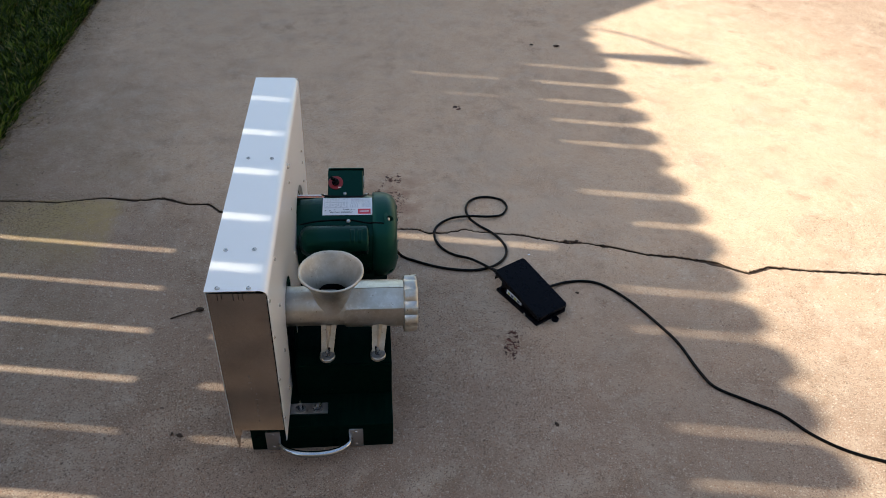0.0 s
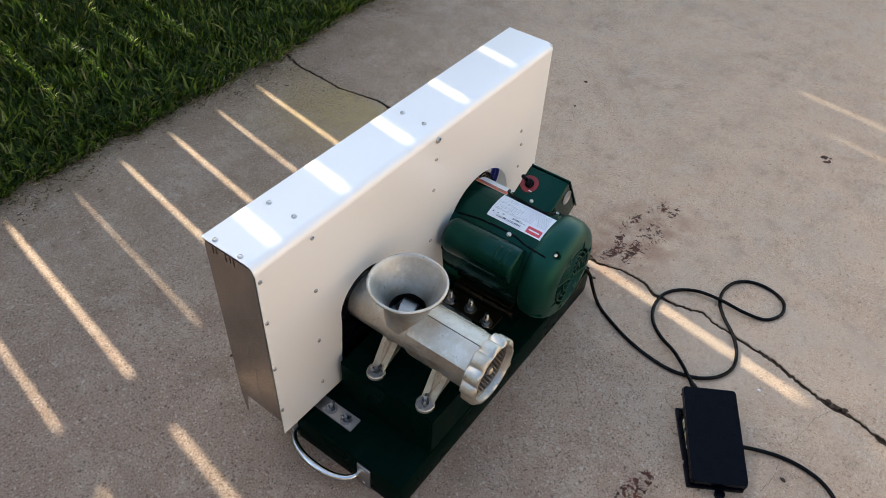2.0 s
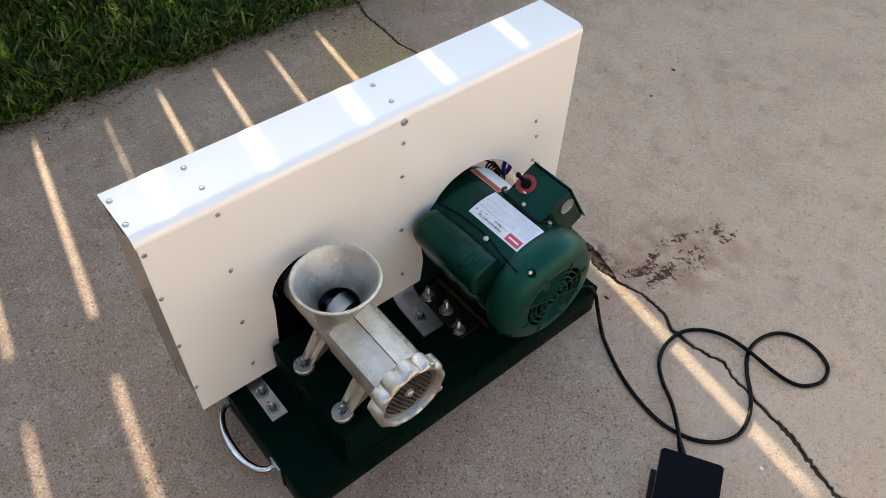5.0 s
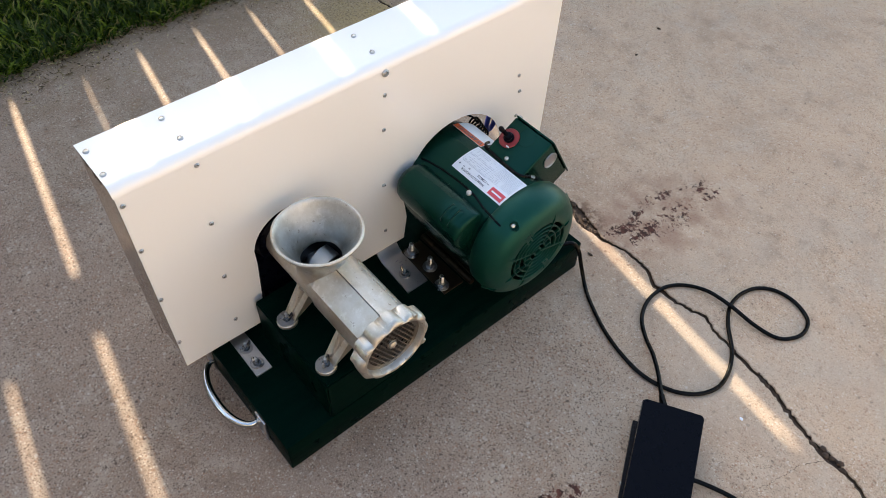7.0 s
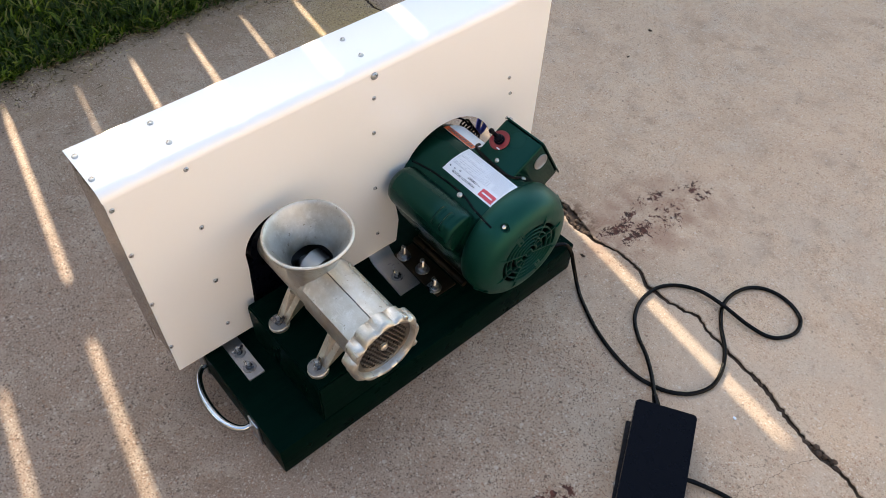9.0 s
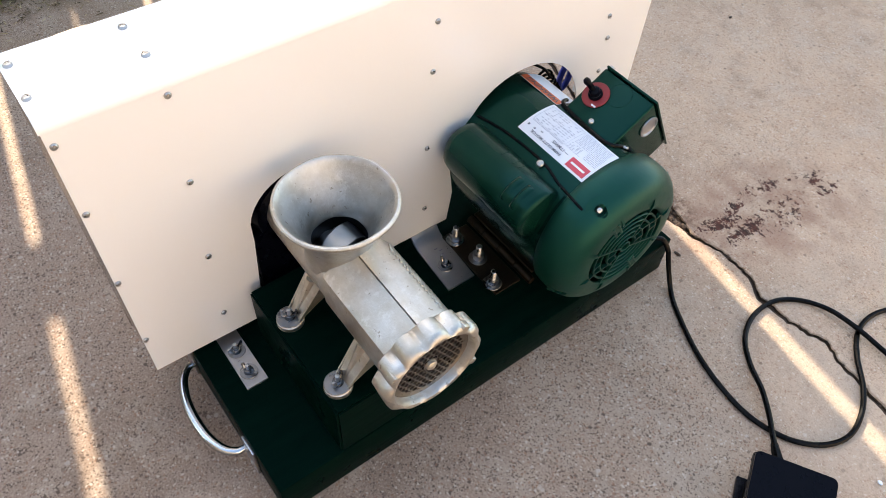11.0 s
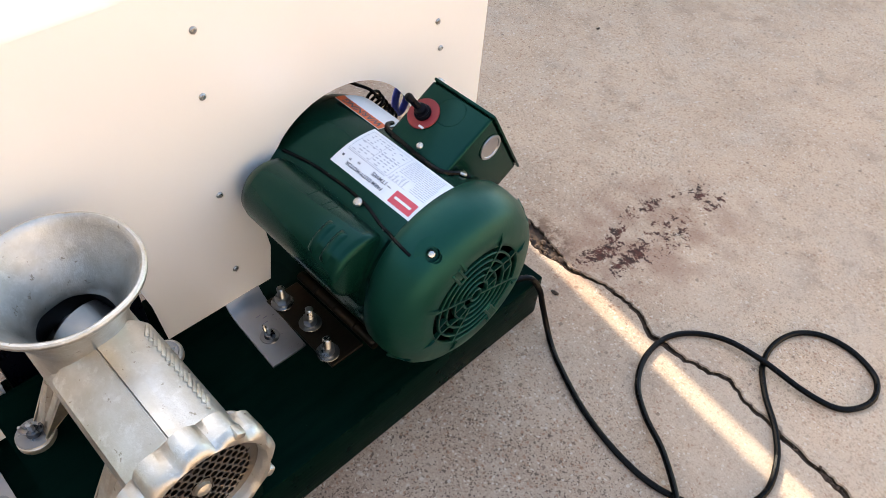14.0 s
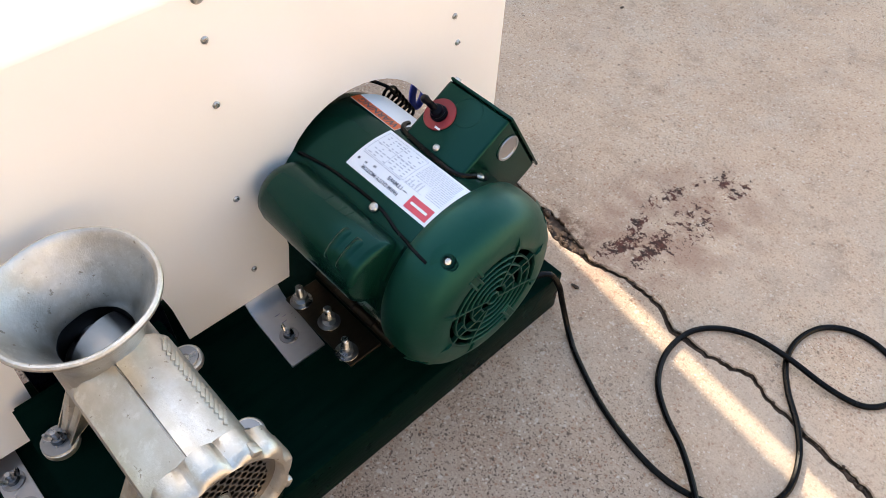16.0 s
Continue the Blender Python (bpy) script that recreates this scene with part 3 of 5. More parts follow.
# ---- lawn ----
def lawn():
    g = np.random.RandomState(7)
    n = 135000
    y = np.where(g.rand(n) < 0.85, g.uniform(-1.0, 4.0, n), g.uniform(-3.8, -1.0, n))
    rim = np.interp(y, [-4, 0.2, 0.72, 1.0, 1.2, 1.9, 4], [-1.075, -1.07, -1.055, -1.05, -1.07, -1.105, -1.17]) + 0.012 * np.sin(y * 37) * np.sin(y * 11.3)
    x = rim + 0.012 - g.rand(n) ** 1.15 * 1.3
    clump = 0.5 + 0.5 * np.sin(x * 31 + 2 * np.sin(y * 19)) * np.sin(y * 27 + x * 13)
    h = (0.016 + 0.034 * g.rand(n)) * (0.55 + 0.75 * clump)
    near = np.clip((rim + 0.02 - x) / 0.06, 0, 1)
    h = np.maximum(h, 0.014 + 0.016 * (x > rim - 0.1))
    w = 0.0017 + 0.0028 * g.rand(n) ** 1.5
    az = g.uniform(0, 2 * np.pi, n)
    lean = g.uniform(0.2, 1.2, n) * h
    lx = np.cos(az) * lean + np.where(near < 1, 0.02 * (1 - near), 0)
    ly = np.sin(az) * lean
    fa = az + np.pi / 2 + g.uniform(-0.6, 0.6, n)
    sx, sy = np.cos(fa) * w, np.sin(fa) * w
    z0 = -0.03 * np.ones(n)
    P = np.zeros((n, 7, 3))
    for k, (f, ww) in enumerate(((0.0, 0.7), (0.45, 1.0), (0.8, 0.75))):
        bend = f ** 1.8
        cz = z0 + (h + 0.035) * (f - 0.22 * f ** 3)
        P[:, 2 * k] = np.stack([x + lx * bend - sx * ww, y + ly * bend - sy * ww, cz], 1)
        P[:, 2 * k + 1] = np.stack([x + lx * bend + sx * ww, y + ly * bend + sy * ww, cz], 1)
    P[:, 6] = np.stack([x + lx * 1.15, y + ly * 1.15, z0 + (h + 0.035) * 0.78], 1)
    base = (np.arange(n) * 7)[:, None]
    quads = np.concatenate([base + np.array([[0, 1, 3, 2]]), base + np.array([[2, 3, 5, 4]])])
    tris = base + np.array([[4, 5, 6]])
    me = bpy.data.meshes.new("lawn")
    me.from_pydata(P.reshape(-1, 3).tolist(), [], quads.tolist() + tris.tolist())
    me.materials.append(M_GRASS)
    me.shade_smooth()
    tagged(new("lawn", me), "thick green lawn grass growing along the driveway edge", "grass", kind="stuff")


lawn()


def clippings():
    """Dry clippings and thatch lying on the slab along the lawn."""
    g = np.random.RandomState(17)
    n = 9000
    y = g.uniform(-1.2, 3.0, n)
    rim = np.interp(y, [-4, 0.2, 0.72, 1.0, 1.2, 1.9, 4], [-1.075, -1.07, -1.055, -1.05, -1.07, -1.105, -1.17])
    x = np.maximum(rim - 0.01 + np.abs(g.normal(0, 1, n)) * (0.034 + 0.03 * (np.sin(y * 9.0) > 0.3)), -1.074)
    stray = g.rand(n) < 0.06
    x = np.where(stray, rim + g.uniform(0, 0.35, n) ** 1.5, x)
    a = g.uniform(0, 2 * np.pi, n)
    l, w = 0.004 + 0.016 * g.rand(n) ** 2, 0.0008 + 0.0016 * g.rand(n)
    z = 0.0008 + 0.003 * g.rand(n)
    lift = 0.004 * g.rand(n)
    P = np.zeros((n, 4, 3))
    P[:, 0] = np.stack([x - w * np.sin(a), y + w * np.cos(a), z], 1)
    P[:, 1] = np.stack([x + w * np.sin(a), y - w * np.cos(a), z], 1)
    P[:, 2] = np.stack([x + l * np.cos(a), y + l * np.sin(a), z + lift], 1)
    P[:, 3] = np.stack([x + l * 0.5 * np.cos(a), y + l * 0.5 * np.sin(a), z + 0.0015], 1)
    base = (np.arange(n) * 4)[:, None]
    me = bpy.data.meshes.new("grass_clippings")
    me.from_pydata(P.reshape(-1, 3).tolist(), [], (base + np.array([[0, 1, 3]])).tolist() + (base + np.array([[0, 3, 2]])).tolist() + (base + np.array([[1, 2, 3]])).tolist())
    me.materials.append(M_STRAW)
    tagged(new("grass_clippings", me), "dry brown grass clippings strewn along the driveway edge", "clippings", kind="stuff")


clippings()
bm = bmesh.new()
box(bm, -30, EDGE_X - 0.004, -12, 12, -0.055, -0.03)
tagged(link_mesh("lawn_soil", bm, M_SOIL, smooth=False), "dark soil under the lawn beside the driveway", "soil", kind="structure")

# ---- the fence that shades the driveway, and an unseen shed added for its shadow ----
FENCE_X, PITCH, FIRST, FENCE_H = -2.35, 0.159, 0.4164, 2.442
# widths of the gaps between boards, in mm: low, middle, high
GAPS = {-3: (14, 12, 8), -2: (13, 13, 12), -1: (17, 15, 10), 0: (7, 13, 15), 1: (15, 14, 12), 2: (15, 14, 0), 3: (12, 13, 11), 4: (15, 10, 11), 5: (0, 15, 0), 6: (0, 0, 15),
        7: (0, 0, 15), 8: (0, 0, 0), 9: (0, 0, 13), 10: (0, 2, 13), 11: (0, 6, 13, 1.94), 12: (0, 7, 13, 1.86), 13: (0, 5, 10, 1.98)}


def fence():
    f = thing("privacy_fence", "tall weathered cedar board fence with clipped board tops", "fence", at=(FENCE_X, 0, 0))
    frng = random.Random(11)

    def gap(k, lev):
        g = GAPS.get(k)
        if g is None or lev < 0:
            return 0.0006
        return max((g[0] * 1.7 if lev == 3 else g[lev]) * 0.0008, 0.0004)

    def drift(k):
        return 0.011 if k == 0 else 0.0

    def levels(k, lev):
        g = GAPS.get(k, ())
        if len(g) < 4:
            return lev
        return [(g[3] - 0.04 if z == 1.2 else g[3] if z == 1.75 else z, v) for z, v in lev]
    for k in range(-26, 19):
        lo, hi = FIRST + PITCH * (k - 1), FIRST + PITCH * k
        lev = [(-0.05, 3), (0.72, 3), (0.75, -1), (0.925, -1), (0.99, 0), (1.2, 0), (1.75, 1), (2.1, 1), (2.28, 2), (FENCE_H - 0.035, 2)]
        h = FENCE_H + frng.uniform(-0.012, 0.012)
        left = [(lo + drift(k - 1) + gap(k - 1, v) / 2, z) for z, v in levels(k - 1, lev)]
        right = [(hi + drift(k) - gap(k, v) / 2, z) for z, v in levels(k, lev)]
        ol = left + [(lo + 0.045, h), (hi - 0.045, h)] + right[::-1]
        bm = bmesh.new()
        prism(bm, ol, -0.008, 0.008, "x")
        part("board", bm, M_FENCE, f, smooth=False)
    for z0, z1 in ((0.3, 0.389), (1.342, 1.431), (2.088, 2.168)):
        bm = bmesh.new()
        box(bm, 0.0085, 0.046, FIRST - 27 * PITCH, FIRST + 18 * PITCH, z0, z1, 0.003, 1)
        part("rail", bm, M_FENCE, f)
    for y in (-3.4, -1.0, 1.4, 3.1):
        bm = bmesh.new()
        box(bm, -0.1, -0.011, y - 0.045, y + 0.045, -0.06, 2.3, 0.004, 1)
        part("post", bm, M_FENCE, f)


fence()


# roofed block added out of view; its slope gives the far shadow edge
def shed():
    s = thing("garden_shed", "unseen pitched-roof block behind the fence, added to cast a sloping shadow", "shed", at=(-3.2, 4.2, 0))
    bm = bmesh.new()
    prism(bm, [(-1.2, -0.06), (4.0, -0.06), (4.0, 2.3), (1.2, 4.1), (-1.2, 2.44)], -0.9, 0.75, "x")
    part("wall", bm, M_FENCE, s, smooth=False)
    for a, b, name in (((-1.4, 2.28), (1.2, 4.2), "roof"), ((1.2, 4.2), (4.2, 2.16), "roof")):
        bm = bmesh.new()
        prism(bm, [a, b, (b[0], b[1] + 0.06), (a[0], a[1] + 0.06)], -1.1, 0.8, "x")
        part(name, bm, M_ROOF, s, smooth=False)


shed()


# rod and spike are unseen, shaped only for the shadow they throw
def hook():
    p = thing("plant_hook", "unseen curved rod and tapered spike added to cast a shadow", "hook", at=(-2.42, 2.68, 0))
    bm = bmesh.new()
    tube(bm, smooth_path([(0, 0.32, -0.06), (0, 0.32, 2.33), (0, 0.3, 2.43), (0, 0.22, 2.61), (0, 0.1, 2.71), (0, 0.0, 2.8)], 6), 0.008, 8)
    part("rod", bm, M_TWIG, p)
    bm = bmesh.new()
    lathe(bm, [(2.34, 0.0), (2.42, 0.02), (2.54, 0.034), (2.64, 0.048), (2.71, 0.05), (2.77, 0.03), (2.82, 0.0)], 10, upright(0, -0.03, 0))
    part("spike", bm, M_TWIG, p)


hook()

# ---- unseen plain walls, added to bounce sunlight and hold back sky, closing the place ----
bm = bmesh.new()
box(bm, 5.6, 5.8, -3.8, 9, -0.06, 3.1)
box(bm, -1.4, 5.8, -4.0, -3.81, -0.06, 3.1)
tagged(link_mesh("wall_house", bm, M_BRICK, smooth=False), "plain tan wall added out of view to bounce and block light", "wall", kind="structure")


# ---- small hardware ----
def screw_mesh():
    bm = bmesh.new()
    lathe(bm, [(0.0, 0.0), (0.0, 0.0042), (0.0012, 0.0042), (0.0026, 0.003), (0.0031, 0.0)], 14)
    box(bm, 0.0029, 0.0033, -0.0032, 0.0032, -0.0005, 0.0005)
    me = bpy.data.meshes.new("screw")
    bm.to_mesh(me)
    bm.free()
    me.materials.append(M_SCREW)
    me.shade_smooth()
    me.set_sharp_from_angle(angle=radians(35))
    return me


SCREW = screw_mesh()
hrng = random.Random(21)


def screw(parent, place, way, size=1.0, label=""):
    """A pan-head screw whose head looks along way."""
    o = new("screw", SCREW)
    q = Vector((1, 0, 0)).rotation_difference(Vector(way))
    o.matrix_basis = Matrix.Translation(place) @ q.to_matrix().to_4x4() @ Matrix.Rotation(hrng.uniform(0, 3), 4, "X") @ Matrix.Scale(size, 4)
    o.parent = parent
    return o


def washer(parent, x, y, z, r, t=0.0016):
    bm = bmesh.new()
    lathe(bm, [(0, 0.3 * r), (0, r * 0.97), (t * 0.5, r), (t, r * 0.97), (t, 0.3 * r)], 28, upright(x, y, z), close=True)
    return part("washer", bm, M_WASHER, parent)


def hex_bolt(parent, x, y, z, h):
    """Washer, nut and threaded end standing up from z."""
    bm = bmesh.new()
    lathe(bm, [(0.0, 0.0), (0.0, 0.0048)] + [(0.002 + k * 0.0012, 0.0048 if k % 2 else 0.0042) for k in range(int(h / 0.0012) - 1)] + [(h, 0.0036), (h, 0.0)], 14, upright(x, y, z))
    b = part("bolt", bm, M_ZINC, parent)
    washer(b, x, y, z + 0.0006, 0.0138)
    bm = bmesh.new()
    lathe(bm, [(0.0022, 0.0075), (0.0048, 0.0082), (0.0048, 0.004), (0.0022, 0.004)], 20, upright(x, y, z), close=True)
    part("spring_washer", bm, M_ZINC, b)
    bm = bmesh.new()
    a0 = hrng.uniform(0, 60)
    prism(bm, [(x + 0.0088 * math.cos(radians(a0 + 60 * k)), y + 0.0088 * math.sin(radians(a0 + 60 * k))) for k in range(6)], z + 0.005, z + 0.0125)
    part("nut", bm, M_ZINC, b, smooth=False)


def wing_bolt(parent, x, y, z, turn, r=0.0115, wings=0.0095):
    """Washer, boss and a pair of wings."""
    bm = bmesh.new()
    m = Matrix.Translation((x, y, z)) @ Matrix.Rotation(radians(turn), 4, "Z")
    lathe(bm, [(0.0016, 0.0), (0.0016, 0.0066), (0.0065, 0.0056), (0.0078, 0.0)], 16, m @ UP)
    w = part("wing_nut", bm, M_WING, parent)
    bm = bmesh.new()
    lathe(bm, [(0.006, 0.0), (0.006, 0.0027), (0.0165, 0.0027), (0.017, 0.0)], 10, m @ UP)
    part("stud", bm, M_ZINC, w, "bright threaded stud")
    for s in (1, -1):
        bm = bmesh.new()
        pts = [m @ Vector((s * 0.0035, 0, 0.004)), m @ Vector((s * 0.0062, 0, 0.006)), m @ Vector((s * 0.0082, 0, 0.0095)), m @ Vector((s * wings, 0, 0.0145))]
        tube(bm, smooth_path(pts, 4), 0.002, 8, lambda t: 0.0012 + 0.0016 * math.sin(math.pi * min(1, 0.25 + t * 0.7)))
        part("wing", bm, M_WING if s > 0 else M_ZINC, w)
    washer(w, x, y, z, r)


# ---- belt guard ----
def belt_guard():
    g = thing("belt_guard", "tall boxy white-painted sheet metal belt guard with screw heads", "machine guard", at=(0, 0, 0))
    # face with an arch for the grinder and a round notch for the motor
    face = [(0.0, 0.093), (0.147, 0.09)]
    face += [(0.151, 0.15), (0.157, 0.235)] + arc(0.222, 0.255, 0.066, 170, 10, 16) + [(0.29, 0.235), (0.306, 0.15), (0.311, 0.088), (0.449, 0.086), (0.456, 0.14)]
    face += [(0.548 + r * math.cos(radians(a)), 0.195 + r * math.sin(radians(a))) for a, r in ((a, 0.099 + 0.0385 * min(1, max(0, (136 - a) / 136)) ** 0.68) for a in range(195, -14, -8))] + [(0.672, 0.15), (0.674, 0.09), (0.8, 0.092), (0.8, 0.4985), (0.0, 0.4985)]
    face = [(y, min(z, 0.487)) for y, z in face]
    bm = bmesh.new()
    prism(bm, face, -0.0014, 0.0, "x")
    fp = part("face_panel", bm, M_WHITE, g, smooth=False)
    bm = bmesh.new()
    prof = [(-0.104, 0.4985), (-0.1045, 0.5)] + [(-0.0145 + 0.015 * math.sin(radians(a)), 0.485 + 0.015 * math.cos(radians(a))) for a in range(0, 91, 9)]
    prof += [(-0.0145 + 0.0136 * math.sin(radians(a)), 0.485 + 0.0136 * math.cos(radians(a))) for a in range(90, -1, -9)]
    prism(bm, prof, -0.0016, 0.8012, "y")
    tp = part("top_panel", bm, M_WHITE, g, "white painted top panel with a rolled front edge", angle=25)
    bm = bmesh.new()
    prism(bm, [(0.0022, 0.16), (0.0022, 0.115), (0.03, 0.112), (0.05, 0.1), (0.45, 0.1), (0.46, 0.27), (0.8, 0.27), (0.8, 0.4983), (0.0012, 0.4983)], -0.1036, -0.1024, "x")
    part("back_panel", bm, M_WHITE, g, "white painted back panel", smooth=False)
    bm = bmesh.new()
    prism(bm, [(-0.1015, 0.13), (-0.0985, 0.096), (-0.0962, 0.074), (-0.0945, 0.076), (-0.0915, 0.1), (-0.085, 0.1295), (-0.0035, 0.126), (-0.0035, 0.4915), (-0.099, 0.4935), (-0.1015, 0.4885)], 0.0, 0.0014, "y")
    part("end_panel", bm, M_ALU, g, "bare aluminium end panel", smooth=False)
    bm = bmesh.new()
    prism(bm, [(-0.1022, 0.1), (-0.0016, 0.1), (-0.0016, 0.4982), (-0.1022, 0.4982)], 0.7986, 0.8, "y")
    part("end_panel", bm, M_WHITE, g, smooth=False)
    for y, z in ((0.006, 0.469), (0.005, 0.382), (0.003, 0.273), (0.003, 0.161), (0.11, 0.477), (0.106, 0.367), (0.101, 0.249), (0.098, 0.138), (0.415, 0.441), (0.411, 0.374),
                 (0.407, 0.253), (0.407, 0.137), (0.714, 0.338), (0.721, 0.3), (0.72, 0.243)):
        screw(fp, (0.0, y, z), (1, 0, 0), 0.88)
    screw(fp, (0.0, 0.417, 0.481), (1, 0, 0), 1.5)
    for x, y in ((-0.083, 0.006), (-0.031, 0.005), (-0.083, 0.109), (-0.033, 0.11), (-0.079, 0.419), (-0.03, 0.417)):
        screw(tp, (x, y, 0.5), (0, 0, 1))
    # pencil strokes along the top of the end panel
    for k, (x, h) in enumerate(((-0.084, 0.014), (-0.077, 0.011), (-0.058, 0.015), (-0.049, 0.012), (-0.042, 0.015))):
        bm = bmesh.new()
        box(bm, x - 0.0007, x + 0.0007, -0.0006, -0.0002, 0.492 - h, 0.492)
        part("pencil_stroke", bm, M_TWIG, g, "", smooth=False)
    srng = random.Random(8)
    for k in range(9):
        z = 0.285 - 0.016 * k
        x = -0.052 + 0.001 * k + srng.uniform(-0.004, 0.004)
        w, h = (srng.uniform(0.003, 0.008), 0.0012) if k % 3 == 1 else (0.0012, srng.uniform(0.003, 0.009))
        bm = bmesh.new()
        box(bm, x - w / 2, x + w / 2, -0.0004, -0.0001, z - h / 2, z + h / 2)
        part("pencil_stroke", bm, M_SCUFF, g, "", smooth=False)


belt_guard()


# ---- timber base with riser and carrying handle ----
def timber_base():
    b = thing("machine_base", "dark green painted timber base board with a grinder riser", "machine base", at=(0, 0, 0))
    bm = bmesh.new()
    box(bm, -0.083, 0.216, 0.048, 0.715, 0.0, 0.072, 0.003, 2)
    for v in bm.verts:
        v.co.z += 0.0008 * math.sin(v.co.y * 23 + v.co.x * 11) if v.co.z > 0.03 else 0
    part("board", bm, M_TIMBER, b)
    bm = bmesh.new()
    box(bm, 0.012, 0.2152, 0.132, 0.2865, 0.0722, 0.168)
    bmesh.ops.bevel(bm, geom=bm.edges[:], offset=0.0025, segments=2, affect="EDGES")
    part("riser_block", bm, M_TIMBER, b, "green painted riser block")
    bm = bmesh.new()
    pts = [(-0.022, 0.046, 0.033), (-0.02, 0.034, 0.032), (-0.006, 0.022, 0.03), (0.02, 0.0135, 0.028), (0.052, 0.011, 0.027), (0.084, 0.0135, 0.028), (0.109, 0.022, 0.03), (0.122, 0.034, 0.032), (0.124, 0.046, 0.033)]
    tube(bm, smooth_path(pts, 6), 0.006, 12, lambda t: 0.0042 + 0.0026 * math.sin(math.pi * t))
    hd = part("handle", bm, M_CHROME, b, "bright steel carrying handle")
    for x in (-0.052, 0.122):
        bm = bmesh.new()
        box(bm, x, x + 0.03, 0.0445, 0.048, 0.003, 0.061, 0.0012, 2)
        for zz in (0.012, 0.052):
            lathe(bm, [(-0.0008, 0.0), (0.0, 0.004), (0.0014, 0.003), (0.0018, 0.0)], 12, Matrix.Translation((x + 0.015, 0.0445, zz)) @ Matrix.Rotation(radians(-90), 4, "Z"))
        part("handle_plate", bm, M_STRIP, hd, "bright steel mounting plate")


timber_base()


# ---- brackets that hold the guard to the base ----
def bracket(points, bolts, label):
    br = thing("guard_bracket", label, "bracket", "guard brackets")
    bm = bmesh.new()
    prism(bm, points, 0.0724, 0.0752)
    s = part("strip", bm, M_STRIP, br, smooth=False)
    for x, y, t in bolts:
        wing_bolt(br, x, y, 0.0752, t)
    return br, s


b1, s1 = bracket([(-0.03, 0.0805), (0.078, 0.0795), (0.0775, 0.1085), (-0.03, 0.1085)], [(0.02, 0.094, 100), (0.056, 0.093, 20)], "bright aluminium strip bracket with two wing bolts")
b2 = thing("guard_bracket", "bright aluminium strip bracket with one wing bolt", "bracket", "guard brackets")
bm = bmesh.new()
prism(bm, [(0.1, 0.0724), (0.02, 0.0724), (0.006, 0.0762), (-0.004, 0.086), (-0.0062, 0.13), (-0.0032, 0.13), (-0.001, 0.0885), (0.008, 0.0786), (0.021, 0.0752), (0.1, 0.0752)], 0.379, 0.425, "y")
for v in bm.verts:
    v.co.y += 0.006 * (0.1 - v.co.x) / 0.1
part("strip", bm, M_STRIP, b2)
wing_bolt(b2, 0.063, 0.401, 0.0752, 5)
for k, (x, y) in enumerate(((0.03, 0.408), (0.036, 0.413), (0.043, 0.409))):
    bm = bmesh.new()
    box(bm, x, x + 0.0009, y - 0.003, y + 0.003, 0.07525, 0.0756, m=None)
    part("marker_stroke", bm, M_PENCIL, b2, smooth=False)


# ---- meat grinder ----
GY, GZ = 0.2222, 0.255
HX, HY = 0.0925, 0.2205


def carve(ob, cutter_bm):
    """Cut a mesh with another, once, and keep the result."""
    me = bpy.data.meshes.new("cutter")
    bmesh.ops.recalc_face_normals(cutter_bm, faces=cutter_bm.faces)
    cutter_bm.to_mesh(me)
    cutter_bm.free()
    cut = new("cutter", me)
    md = ob.modifiers.new("cut", "BOOLEAN")
    md.operation, md.object, md.solver = "DIFFERENCE", cut, "EXACT"
    bpy.context.view_layer.update()
    dg = bpy.context.evaluated_depsgraph_get()
    done = bpy.data.meshes.new_from_object(ob.evaluated_get(dg))
    ob.modifiers.clear()
    old = ob.data
    ob.data = done
    done.name = old.name
    bpy.data.meshes.remove(old)
    bpy.data.objects.remove(cut)
    bpy.data.meshes.remove(me)


